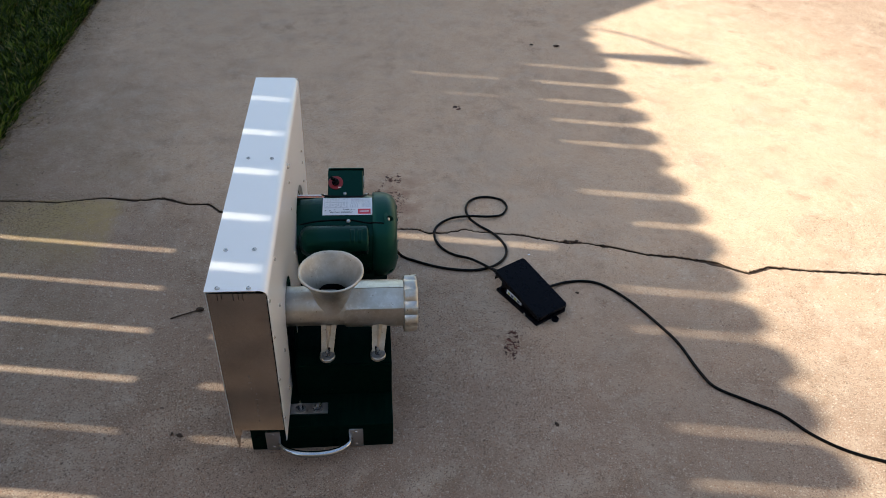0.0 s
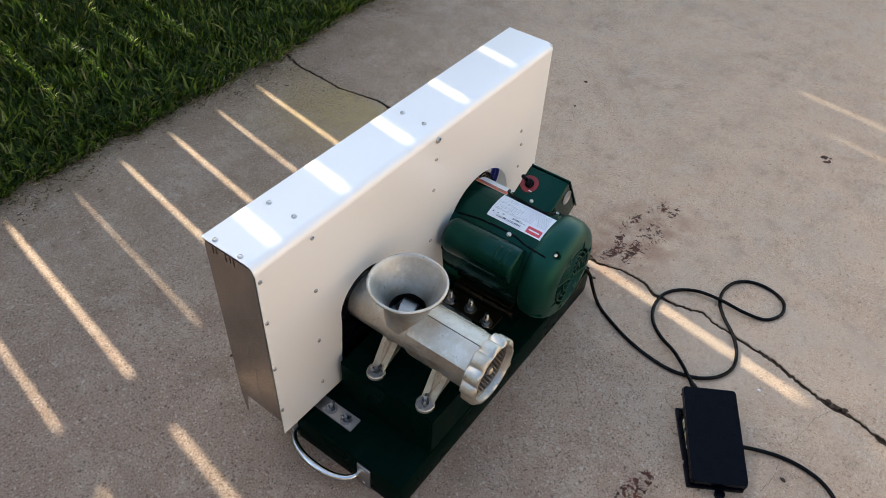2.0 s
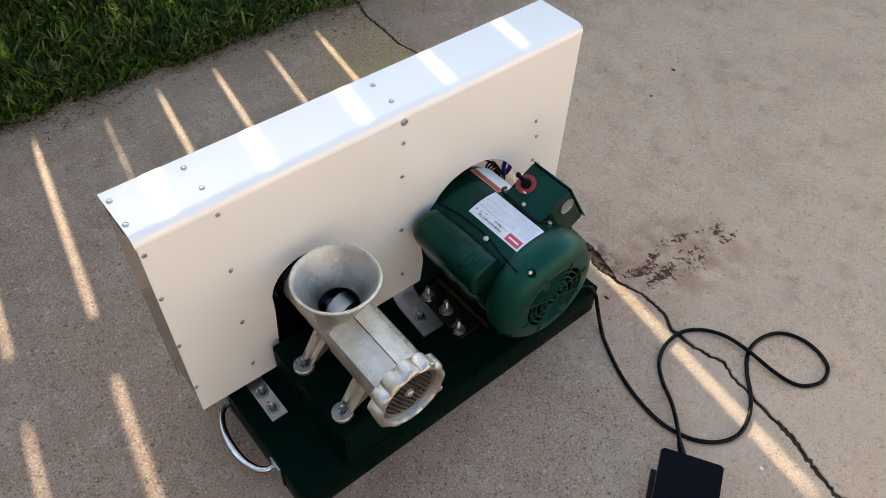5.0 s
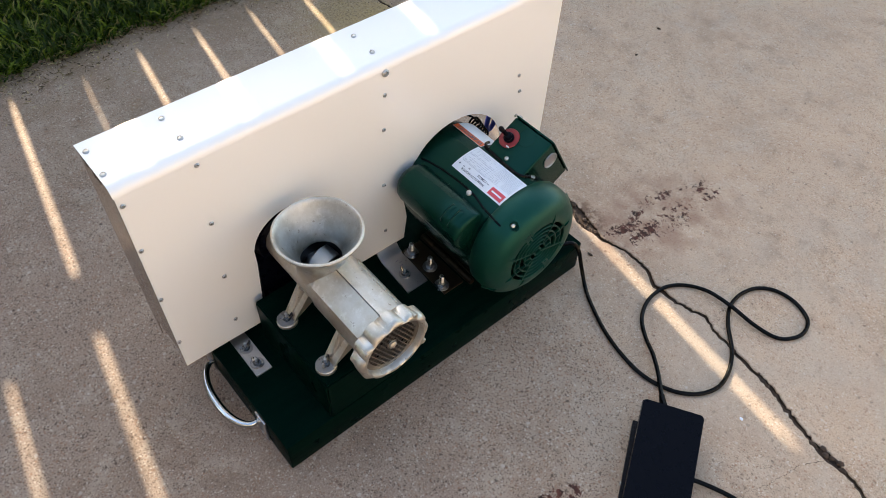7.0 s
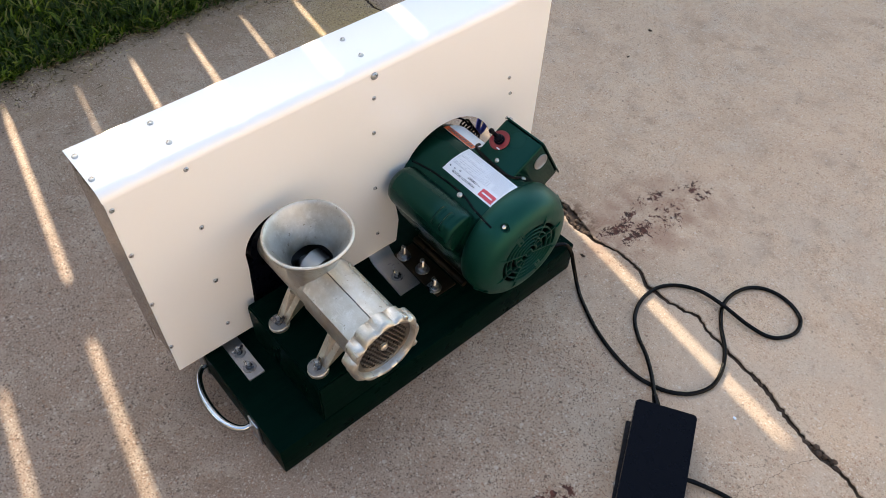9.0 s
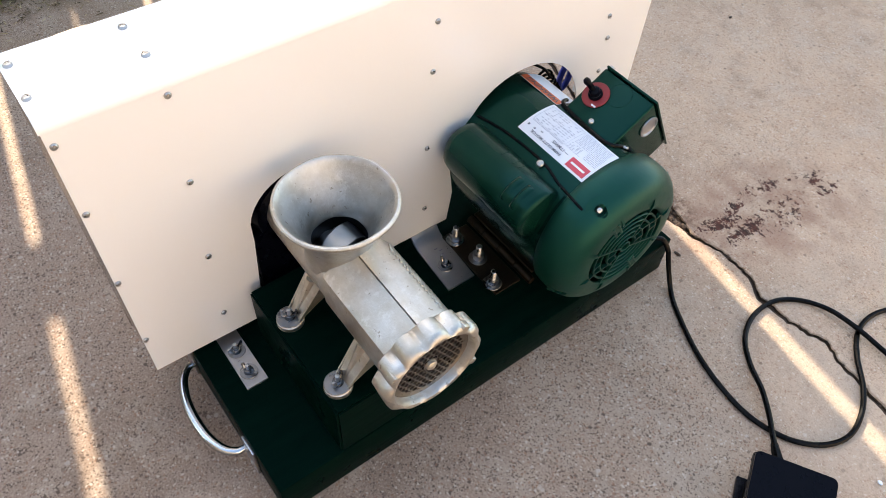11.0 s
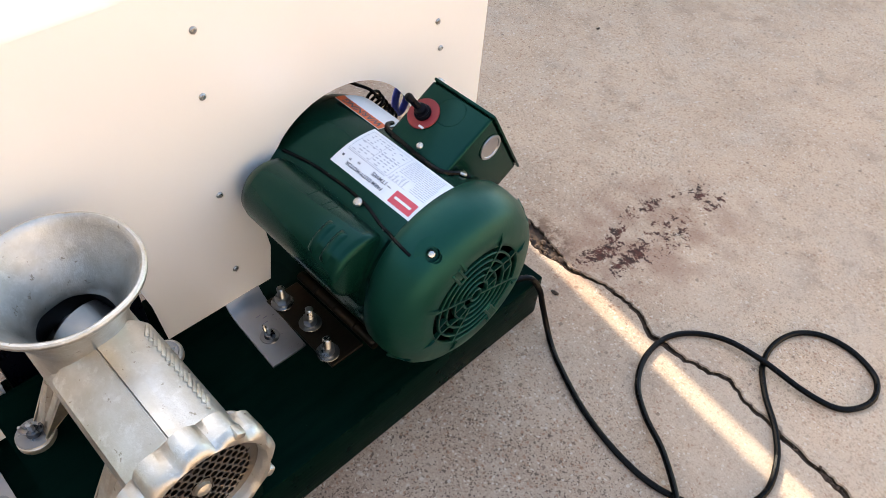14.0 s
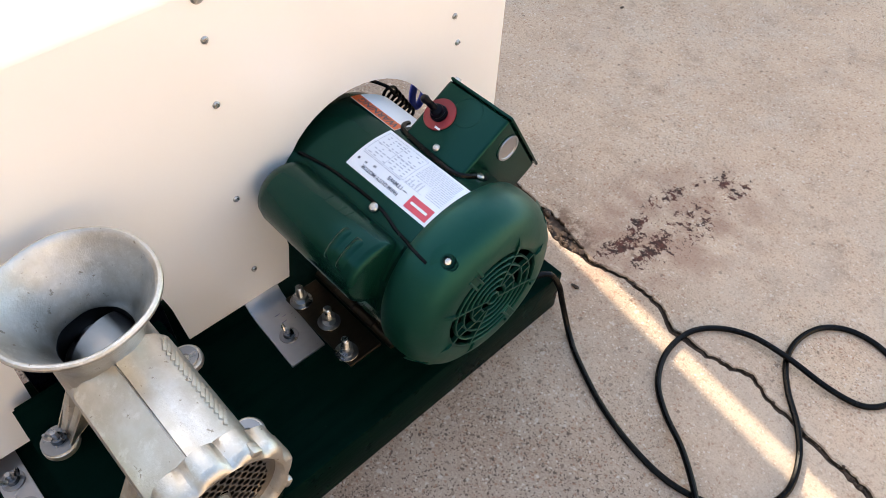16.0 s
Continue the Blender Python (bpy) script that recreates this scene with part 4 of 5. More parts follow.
def grinder():
    g = thing("meat_grinder", "tinned cast iron meat grinder with a flared feed hopper", "meat grinder", at=(0, 0, 0))
    # body: a round back and a flat-sided front with a seam along its ridge
    front = [(-0.0455, -0.018), (-0.0462, 0.002), (-0.0452, 0.0215), (-0.0442, 0.0268), (-0.0322, 0.0372), (-0.0188, 0.0459), (-0.0054, 0.0545), (-0.0049, 0.0515), (-0.0042, 0.0515), (-0.0036, 0.055), (0.0084, 0.0537), (0.0098, 0.053), (0.0195, 0.0512), (0.0285, 0.0476),
             (0.034, 0.0442), (0.0395, 0.0395), (0.0465, 0.029), (0.049, 0.012), (0.048, -0.012), (0.041, -0.03), (0.026, -0.043), (0.0, -0.0475), (-0.026, -0.043), (-0.04, -0.032)]
    n = len(front)
    back = [(0.0428 * math.cos(math.atan2(q, p)), 0.0428 * math.sin(math.atan2(q, p))) for p, q in front]
    bm = bmesh.new()
    rings = []
    for x, sec, s in ((-0.03, back, 1.0), (0.05, back, 1.0), (0.116, back, 1.0), (0.1195, front, 0.9), (0.1235, front, 0.925), (0.185, front, 0.925), (0.246, front, 0.925)):
        rings.append([bm.verts.new((x, GY + s * p, GZ + s * q)) for p, q in sec])
    for p, q in zip(rings, rings[1:]):
        for i in range(n):
            j = (i + 1) % n
            bm.faces.new((p[i], p[j], q[j], q[i]))
    bm.faces.new(rings[0])
    bm.faces.new(rings[-1])
    body = part("body", bm, M_CAST, g)
    cb = bmesh.new()
    lathe(cb, [(-0.02, 0.0), (-0.02, 0.0375), (0.26, 0.0375), (0.26, 0.0)], 40, Matrix.Translation((0, GY, GZ)))
    carve(body, cb)
    cb = bmesh.new()
    lathe(cb, [(GZ - 0.005, 0.0), (GZ - 0.005, 0.0362), (0.42, 0.0362), (0.42, 0.0)], 40, upright(HX, HY, 0))
    carve(body, cb)
    body.data.shade_smooth()
    body.data.set_sharp_from_angle(angle=radians(24))
    # rope-like casting marks along the far shoulder
    bm = bmesh.new()
    for k in range(15):
        x = 0.136 + 0.0063 * k
        m = Matrix.Translation((x, GY + 0.035, GZ + 0.0372)) @ Matrix.Rotation(radians(-43), 4, "X") @ Matrix.Rotation(radians(55), 4, "Z")
        box(bm, -0.002, 0.002, -0.009, 0.009, -0.002, 0.0019, 0.0013, 2, m)
    part("cast_rib", bm, M_CAST, body)
    # hopper, one wall with an inside and an outside
    bm = bmesh.new()
    out = [(0.267, 0.0408), (0.282, 0.0402), (0.298, 0.0405), (0.313, 0.0455), (0.328, 0.0528), (0.34, 0.0598), (0.3465, 0.0641)]
    lip = [(0.3485, 0.066), (0.3505, 0.0672), (0.3528, 0.0671), (0.3543, 0.0658), (0.3545, 0.0638), (0.353, 0.0618)]
    inn = [(0.3468, 0.0588), (0.339, 0.0542), (0.327, 0.0466), (0.313, 0.0394), (0.301, 0.0334), (0.293, 0.0312), (0.2905, 0.0316), (0.2895, 0.0366), (0.267, 0.0366)]
    lathe(bm, out + lip + inn, 64, upright(HX, HY, 0))
    for v in bm.verts:
        t = math.atan2(v.co.y - HY, v.co.x - HX)
        v.co.z += 0.0008 * math.sin(3 * t + 1) + 0.0005 * math.sin(7 * t)
    part("hopper", bm, M_CAST, g, "flared round feed hopper")
    # near-black liner puts the deep shade under the hopper into colour
    bm = bmesh.new()
    lathe(bm, [(0.266, 0.0335), (0.2893, 0.0335), (0.2893, 0.0368), (0.266, 0.0368)], 48, upright(HX, HY, 0), close=True)
    part("throat", bm, M_BORE_SHADE, g, "near-black throat ring standing in for shade below the hopper")
    # auger
    bm = bmesh.new()
    lathe(bm, [(-0.03, 0.0), (-0.03, 0.016), (0.225, 0.013), (0.225, 0.0)], 24, Matrix.Translation((0, GY, GZ)))
    prev = None
    for k in range(150):
        t = k / 149
        a = 2 * math.pi * 3.0 * t - 0.06
        x = 0.0 + 0.22 * t
        cur = [bm.verts.new((x + dx, GY + r * math.cos(a), GZ + r * math.sin(a))) for dx, r in ((-0.027, 0.0145), (-0.0165, 0.0325), (-0.015, 0.0347), (0.013, 0.0347), (0.0145, 0.0325), (0.019, 0.013))]
        if prev:
            for i in range(5):
                bm.faces.new((prev[i], prev[i + 1], cur[i + 1], cur[i]))
        prev = cur
    part("auger", bm, M_AUGER, g, "worn steel feed auger")
    # ring nut with rounded lobes
    bm = bmesh.new()
    seg = 128
    rings = []
    for x, r0, lobe in ((0.2415, 0.043, 0), (0.2417, 0.0545, 0.5), (0.244, 0.0576, 1), (0.262, 0.0584, 1), (0.2672, 0.0576, 0.9), (0.27, 0.0558, 0.5), (0.2712, 0.0538, 0.15), (0.2702, 0.0512, 0), (0.2655, 0.0492, 0), (0.2525, 0.0488, 0)):
        ring = []
        for i in range(seg):
            a = 2 * math.pi * i / seg
            w = math.cos(12 * a + 0.4)
            w = (1 - (1 - w) / 2) ** 0.45 * 2 - 1
            r = r0 + lobe * 0.0035 * w
            ring.append(bm.verts.new((x, GY + r * math.cos(a), GZ + r * math.sin(a))))
        rings.append(ring)
    for p, q in list(zip(rings, rings[1:])) + [(rings[-1], rings[0])]:
        for i in range(seg):
            j = (i + 1) % seg
            bm.faces.new((p[i], p[j], q[j], q[i]))
    ring = part("ring_nut", bm, M_CAST, g, "lobed cast ring nut", angle=45)
    for a in (-0.55, 0.95, 2.6):
        bm = bmesh.new()
        c, s = math.cos(a), math.sin(a)
        m = Matrix.Translation((0.2655, GY + 0.0605 * c, GZ + 0.0605 * s)) @ Matrix.Rotation(a, 4, "X")
        box(bm, -0.0055, 0.0055, -0.004, 0.0022, -0.0045, 0.0045, 0.0022, 2, m)
        part("lug", bm, M_CAST, ring)
    # hole plate
    bm = bmesh.new()
    pitch, hole, R = 0.0076, 0.0031, 0.0468
    hx = pitch / math.sqrt(3)
    xo, xi = 0.2605, 0.2563
    for i in range(-7, 8):
        for j in range(-7, 8):
            cy, cz = pitch * (i + 0.5 * (j % 2)), pitch * j * math.sqrt(3) / 2
            d = math.hypot(cy, cz)
            if d > R - 0.0042 or d < 0.0082:
                continue
            outer = [(cy + hx * math.cos(radians(30 + 30 * k)) * (1 if k % 2 == 0 else math.cos(radians(30))), cz + hx * math.sin(radians(30 + 30 * k)) * (1 if k % 2 == 0 else math.cos(radians(30)))) for k in range(12)]
            inner = [(cy + hole * math.cos(radians(30 + 30 * k)), cz + hole * math.sin(radians(30 + 30 * k))) for k in range(12)]
            o = [bm.verts.new((xo, GY + a, GZ + b)) for a, b in outer]
            n = [bm.verts.new((xo, GY + a, GZ + b)) for a, b in inner]
            d2 = [bm.verts.new((xi, GY + a, GZ + b)) for a, b in inner]
            for k in range(12):
                q = (k + 1) % 12
                bm.faces.new((o[k], o[q], n[q], n[k]))
                bm.faces.new((n[k], n[q], d2[q], d2[k]))
    lathe(bm, [(xo - 0.0002, 0.0414), (xo - 0.0002, 0.0492)], 48, Matrix.Translation((0, GY, GZ)))
    lathe(bm, [(xo - 0.0003, 0.0), (xo - 0.0003, 0.0088)], 24, Matrix.Translation((0, GY, GZ)))
    hp = part("hole_plate", bm, M_PLATE, g, "perforated steel grinding plate", smooth=False)
    # near-black disc painted in for the darkness behind the plate's holes
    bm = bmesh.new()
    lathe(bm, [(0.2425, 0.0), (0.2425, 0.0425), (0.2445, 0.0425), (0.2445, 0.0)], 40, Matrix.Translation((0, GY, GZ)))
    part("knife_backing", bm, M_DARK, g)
    bm = bmesh.new()
    lathe(bm, [(0.2603, 0.0), (0.2603, 0.0066), (0.2633, 0.0062), (0.2649, 0.004), (0.2653, 0.0)], 20, Matrix.Translation((0, GY, GZ)))
    part("stud", bm, M_CAST, hp)
    # four splayed feet
    for x in (0.079, 0.186):
        for s in (-1, 1):
            fy = GY + (0.0585 if s > 0 else -0.0702)
            bm = bmesh.new()
            lathe(bm, [(0.0, 0.0), (0.0, 0.0155), (0.002, 0.0168), (0.0075, 0.0165), (0.009, 0.0148), (0.009, 0.0)], 28, upright(x, fy, 0.1682))
            lo = [Vector((x - 0.0125, fy + s * 0.002, 0.1695)), Vector((x + 0.0125, fy + s * 0.002, 0.1695)), Vector((x + 0.0125, fy - s * 0.006, 0.1772)), Vector((x - 0.0125, fy - s * 0.006, 0.1772))]
            hi = [Vector((x - 0.011, GY + s * 0.016, GZ - 0.036)), Vector((x + 0.021, GY + s * 0.016, GZ - 0.036)), Vector((x + 0.021, GY + s * 0.037, GZ - 0.019)), Vector((x - 0.011, GY + s * 0.037, GZ - 0.019))]
            vl, vh = [bm.verts.new(p) for p in lo], [bm.verts.new(p) for p in hi]
            bm.faces.new(vl)
            bm.faces.new(vh)
            sides = [bm.faces.new((vl[i], vl[(i + 1) % 4], vh[(i + 1) % 4], vh[i])) for i in range(4)]
            bmesh.ops.bevel(bm, geom=list({e for f in sides for e in f.edges}), offset=0.002, segments=2, affect="EDGES")
            a, b = Vector((x + 0.005, GY + s * 0.038, GZ - 0.02)), Vector((x, fy - s * 0.01, 0.179))
            tube(bm, [a.lerp(b, t / 5) for t in range(6)], 0.006, 8, lambda t: 0.0062 - 0.0035 * t)
            ft = part("foot", bm, M_CAST, g)
            if s < 0:
                wing_bolt(g, x, fy, 0.1773, 60 if x < 0.1 else 120, 0.0162, 0.0085)
            else:
                washer(ft, x, fy, 0.1773, 0.013)


grinder()

# ---- motor ----
MY, MZ, MR = 0.548, 0.195, 0.1
AX = Matrix.Translation((0, MY, MZ))


def wrap(x, phi, r):
    """A point on the motor shell: phi degrees from the top towards the grinder."""
    return Vector((x, MY - r * math.sin(radians(phi)), MZ + r * math.cos(radians(phi))))


def curved_patch(bm, x0, x1, p0, p1, r, thick, nx=2, np_=14, corner=0.0):
    top, low = [], []
    for i in range(nx + 1):
        for j in range(np_ + 1):
            x, p = x0 + (x1 - x0) * i / nx, p0 + (p1 - p0) * j / np_
            top.append(bm.verts.new(wrap(x, p, r + thick)))
            low.append(bm.verts.new(wrap(x, p, r)))
    w = np_ + 1
    for i in range(nx):
        for j in range(np_):
            a, b, c, d = i * w + j, i * w + j + 1, (i + 1) * w + j + 1, (i + 1) * w + j
            bm.faces.new((top[a], top[b], top[c], top[d]))
            bm.faces.new((low[a], low[b], low[c], low[d]))
    rim = [j for j in range(w)] + [i * w + np_ for i in range(1, nx + 1)] + [nx * w + j for j in range(np_ - 1, -1, -1)] + [i * w for i in range(nx - 1, 0, -1)]
    for a, b in zip(rim, rim[1:] + rim[:1]):
        bm.faces.new((top[a], top[b], low[b], low[a]))
    return bm


def label_text(text, size, u, v, r, parent, ink, x_end, phi0):
    """Letters laid on the shell; u runs towards the guard, v towards the grinder."""
    cu = bpy.data.curves.new("lettering", "FONT")
    cu.body, cu.size, cu.offset = text, size, 0.022 * size
    tmp = new("lettering", cu)
    bpy.context.view_layer.update()
    me = bpy.data.meshes.new_from_object(tmp.evaluated_get(bpy.context.evaluated_depsgraph_get()))
    bpy.data.objects.remove(tmp)
    bpy.data.curves.remove(cu)
    for p in me.vertices:
        p.co = wrap(x_end - (u + p.co.x), phi0 + math.degrees((v + p.co.y) / r), r)
    me.materials.clear()
    me.materials.append(ink)
    o = new("lettering", me)
    o.parent = parent
    return o


def motor():
    m = thing("electric_motor", "dark green enamelled electric motor with a ribbed fan cover", "electric motor", at=(0, 0, 0))
    bm = bmesh.new()
    lathe(bm, [(-0.045, 0.0), (-0.045, 0.07), (-0.04, 0.085), (-0.028, 0.0935), (-0.012, 0.0972), (0.015, 0.0985), (0.05, MR), (0.1, MR), (0.1835, MR), (0.1835, 0.06)], 72, AX)
    shell = part("shell", bm, M_MOTOR, m, angle=30)
    bm = bmesh.new()
    lathe(bm, [(-0.085, 0.0), (-0.085, 0.009), (-0.04, 0.009)], 16, AX)
    part("shaft", bm, M_ZINC, m)
    # fan cover: rolled shoulder, flat face with a round opening
    bm = bmesh.new()
    prof = [(0.18, 0.1004), (0.18, 0.1026), (0.182, 0.1042), (0.19, 0.1052), (0.2, 0.1053), (0.214, 0.1035), (0.225, 0.0985), (0.233, 0.091), (0.238, 0.0815), (0.24, 0.071), (0.24, 0.0632), (0.236, 0.0625), (0.236, 0.068), (0.2, 0.098)]
    lathe(bm, prof, 96, AX, close=True)
    for v in bm.verts:                       # the cover is a little squared
        a = math.atan2(v.co.z - MZ, v.co.y - MY)
        k = 1 + 0.012 * math.cos(4 * (a - 0.75))
        if v.co.x < 0.236:
            v.co.y, v.co.z = MY + (v.co.y - MY) * k, MZ + (v.co.z - MZ) * k
    cover = part("fan_cover", bm, M_COVER, m, "satin green moulded fan cover", angle=40)
    for k in range(8):
        bm = bmesh.new()
        mm = AX @ Matrix.Rotation(radians(22 + 45 * k), 4, "X")
        prism(bm, [(0.2375, 0.064), (0.2335, 0.0895), (0.2425, 0.07), (0.2425, 0.064)], -0.0016, 0.0016, "z", mm)
        part("rib", bm, M_COVER, cover)
    # grille: plain slots on two sides, wider openings with zigzag spokes between them
    bm = bmesh.new()

    def ring_arc(r, a0, a1, w=0.0023):
        n = max(6, int((a1 - a0) / 6))
        rows = []
        for i in range(n + 1):
            a = radians(a0 + (a1 - a0) * i / n)
            rows.append([bm.verts.new((x, MY + q * math.cos(a), MZ + q * math.sin(a))) for x, q in ((0.2355, r - w / 2), (0.2392, r - w / 2), (0.24, r - w / 4), (0.24, r + w / 4), (0.2392, r + w / 2), (0.2355, r + w / 2))])
        for p, q in zip(rows, rows[1:]):
            for k in range(6):
                bm.faces.new((p[k], p[(k + 1) % 6], q[(k + 1) % 6], q[k]))

    def spoke(p, q, w=0.0024):
        (r0, a0), (r1, a1) = p, q
        u = Vector((0, r0 * math.cos(radians(a0)), r0 * math.sin(radians(a0))))
        v = Vector((0, r1 * math.cos(radians(a1)), r1 * math.sin(radians(a1))))
        d = v - u
        mm = Matrix.Translation((0, MY + u.y, MZ + u.z)) @ Matrix.Rotation(math.atan2(d.z, d.y), 4, "X")
        box(bm, 0.2355, 0.2402, -0.0005, d.length + 0.0005, -w / 2, w / 2, 0, 1, mm)
    ring_arc(0.0075, 0, 360)
    ring_arc(0.0632, 0, 360, 0.003)
    for r in (0.0165, 0.026, 0.0355, 0.0448, 0.0541):
        ring_arc(r, 62, 162)
        ring_arc(r, -118, -18)
    for r in (0.0175, 0.0305, 0.0425, 0.0535):
        ring_arc(r, -18, 62)
        ring_arc(r, 162, 242)
    for a in (-18, 162, 62, 242):
        spoke((0.0165, a), (0.0632, a))
    spoke((0.0075, -18), (0.0165, -18))
    spoke((0.0075, 162), (0.0165, 162))
    for turn in (0, 180):
        zig = [(0.0165, 48), (0.0305, 40), (0.0425, 29), (0.0535, 24), (0.0632, 25)]
        for p, q in zip(zig, zig[1:]):
            spoke((p[0], p[1] + turn), (q[0], q[1] + turn))
        for k, (r0, r1) in enumerate(((0.0175, 0.0305), (0.0425, 0.0535))):
            spoke((r0, 4 + 3 * k + turn), (r1, 8 + 3 * k + turn))
    for a in (120, -60):
        mm = AX @ Matrix.Rotation(radians(a), 4, "X")
        box(bm, 0.2362, 0.2408, 0.047, 0.073, -0.0056, -0.0026, 0.0008, 1, mm)
        box(bm, 0.2362, 0.2408, 0.047, 0.073, 0.0026, 0.0056, 0.0008, 1, mm)
        box(bm, 0.2362, 0.24, 0.055, 0.072, -0.0028, 0.0028, 0, 1, mm)
        box(bm, 0.2362, 0.2408, 0.0452, 0.0485, -0.0056, 0.0056, 0.0008, 1, mm)
    part("grille", bm, M_COVER, cover, "round slotted air grille with zigzag spokes")
    # flat near-black disc standing in for the unlit space behind the grille
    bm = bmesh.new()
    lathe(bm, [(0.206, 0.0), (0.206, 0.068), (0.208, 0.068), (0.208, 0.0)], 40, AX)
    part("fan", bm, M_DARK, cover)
    # recessed cover screws
    for a in (31, -60, 121, 211):
        c = wrap(0.2215, a, 0.1)
        d = (wrap(0.0, a, 1.0) - wrap(0.0, a, 0.0)).normalized() * 0.75 + Vector((0.65, 0, 0))
        bm = bmesh.new()
        cb = bmesh.new()
        qm = Matrix.Translation(c) @ Vector((1, 0, 0)).rotation_difference(d).to_matrix().to_4x4()
        lathe(cb, [(-0.012, 0.0), (-0.012, 0.0072), (0.02, 0.0082), (0.02, 0.0)], 20, qm)
        carve(cover, cb)
        cb = bmesh.new()
        lathe(cb, [(-0.0045, 0.0), (-0.0045, 0.0058), (0.02, 0.0072), (0.02, 0.0)], 20, Matrix.Translation((0.0055, 0, 0)) @ qm)
        carve(cover, cb)
        qm = Matrix.Translation(c - d.normalized() * 0.004) @ Vector((1, 0, 0)).rotation_difference(d).to_matrix().to_4x4()
        lathe(bm, [(-0.003, 0.0), (-0.003, 0.0074), (0.0035, 0.0078), (0.0008, 0.017)], 20, qm)
        part("screw_boss", bm, M_COVER, cover)
        screw(cover, c - d.normalized() * 0.0055, d, 1.05)
    cover.data.shade_smooth()
    cover.data.set_sharp_from_angle(angle=radians(40))
    # capacitor cover on the grinder side
    bm = bmesh.new()
    cy, cz, cr = 0.455, 0.248, 0.037
    prof = [(0.006, 0.0), (0.0072, 0.016), (0.012, 0.0285), (0.019, 0.035), (0.028, cr), (0.108, cr), (0.1625, cr - 0.0003), (0.1665, cr - 0.0014), (0.1692, cr - 0.004), (0.1706, cr - 0.0085), (0.1728, 0.012), (0.173, 0.0)]
    lathe(bm, prof, 48, Matrix.Translation((0, cy, cz)))
    cap = part("capacitor_cover", bm, M_MOTOR, m, "rounded green capacitor cover", angle=50)
    for x in (0.1325, 0.15):
        bm = bmesh.new()
        rows = []
        for q in range(2, 67, 8):
            fade = 1 if 2 < q < 66 else 0
            d = Vector((0, -math.sin(radians(q)), math.cos(radians(q))))
            rows.append([bm.verts.new(Vector((x + dx, cy, cz)) + d * (cr - 0.001 + dr * fade)) for dx, dr in ((-0.0062, 0.0), (-0.0042, 0.0019), (-0.0025, 0.0026), (0.0025, 0.0026), (0.0042, 0.0019), (0.0062, 0.0))])
        for p, q in zip(rows, rows[1:]):
            for k in range(5):
                bm.faces.new((p[k], p[k + 1], q[k + 1], q[k]))
        part("band", bm, M_MOTOR, cap, angle=70)
    for x, q in ((0.086, -12), (0.106, -14), (0.1155, -15)):
        bm = bmesh.new()
        mm = Matrix.Translation((x, cy - (cr - 0.0004) * math.sin(radians(q)), cz + (cr - 0.0004) * math.cos(radians(q)))) @ Matrix.Rotation(radians(q), 4, "X")
        box(bm, -0.0012, 0.0012, -0.006, 0.006, -0.001, 0.0007, 0.0003, 1, mm)
        part("rib", bm, M_MOTOR, cap)
    way = Vector((0, MY - cy, MZ - cz)).normalized()
    side = Vector((0, way.z, -way.y))
    bm = bmesh.new()
    c0 = Vector((0, cy, cz))
    ol = [c0 + side * 0.028, c0 - side * 0.028, c0 - side * 0.034 + way * 0.05, c0 + side * 0.034 + way * 0.05]
    prism(bm, [(p.y, p.z) for p in ol], 0.028, 0.158, "x")
    bmesh.ops.bevel(bm, geom=bm.edges[:], offset=0.005, segments=2, affect="EDGES")
    part("saddle", bm, M_MOTOR, cap)
    bm = bmesh.new()
    curved_patch(bm, 0.0, 0.176, 39.5, 86, MR, 0.0032, 2, 16)
    part("flange", bm, M_MOTOR, cap)
    bm = bmesh.new()
    pts = [wrap(x, p, MR + 0.0006) for x, p in ((0.006, 38.5), (0.02, 36.8), (0.05, 34), (0.07, 33.1), (0.104, 32.3), (0.132, 33), (0.157, 36.2), (0.17, 37))] + [wrap(0.1775, 37.4, 0.103), wrap(0.182, 37.6, 0.1055), wrap(0.19, 38, 0.106), wrap(0.199, 38.4, 0.106), wrap(0.207, 38.8, 0.105)]
    tube(bm, smooth_path(pts, 5), 0.0019, 8)
    part("gasket", bm, M_CORD, cap, "black rubber edge gasket")
    d = (wrap(0, 35, 1) - wrap(0, 35, 0)).normalized()
    screw(cap, wrap(0.122, 34.5, MR + 0.0018), d, 1.2)
    # terminal box behind the top
    n, u = Vector((0, 0.87, 0.5)).normalized(), Vector((0, -0.5, 0.87)).normalized()
    J = Matrix.Translation((0, MY, MZ)) @ Matrix(((1, 0, 0, 0), (0, n.y, u.y, 0), (0, n.z, u.z, 0), (0, 0, 0, 1)))
    bm = bmesh.new()
    box(bm, 0.071, 0.158, 0.07, 0.1465, -0.038, 0.0705, 0.004, 3, J)
    jb = part("terminal_box", bm, M_MOTOR, m, "green terminal box", angle=50)
    bm = bmesh.new()
    box(bm, 0.0725, 0.1605, 0.1465, 0.1495, -0.041, 0.0735, 0.0012, 2, J)
    part("box_lid", bm, M_MOTOR, jb)
    bm = bmesh.new()
    lathe(bm, [(0.0, 0.0145), (0.0012, 0.0152), (0.0022, 0.0148), (0.0022, 0.0126), (0.0012, 0.0118), (0.0006, 0.0)], 32, J @ Matrix.Translation((0.158, 0.1285, 0.0375)))
    part("knockout", bm, M_STRIP, jb, "bright round knockout plug")
    S = J @ Matrix.Translation((0.0905, 0.1095, 0.0705)) @ UP
    bm = bmesh.new()
    lathe(bm, [(0.0, 0.0), (0.0, 0.0178), (0.0012, 0.0184), (0.0022, 0.0178), (0.0024, 0.0)], 40, S)
    part("switch_plate", bm, M_RED, jb, "round red switch plate")
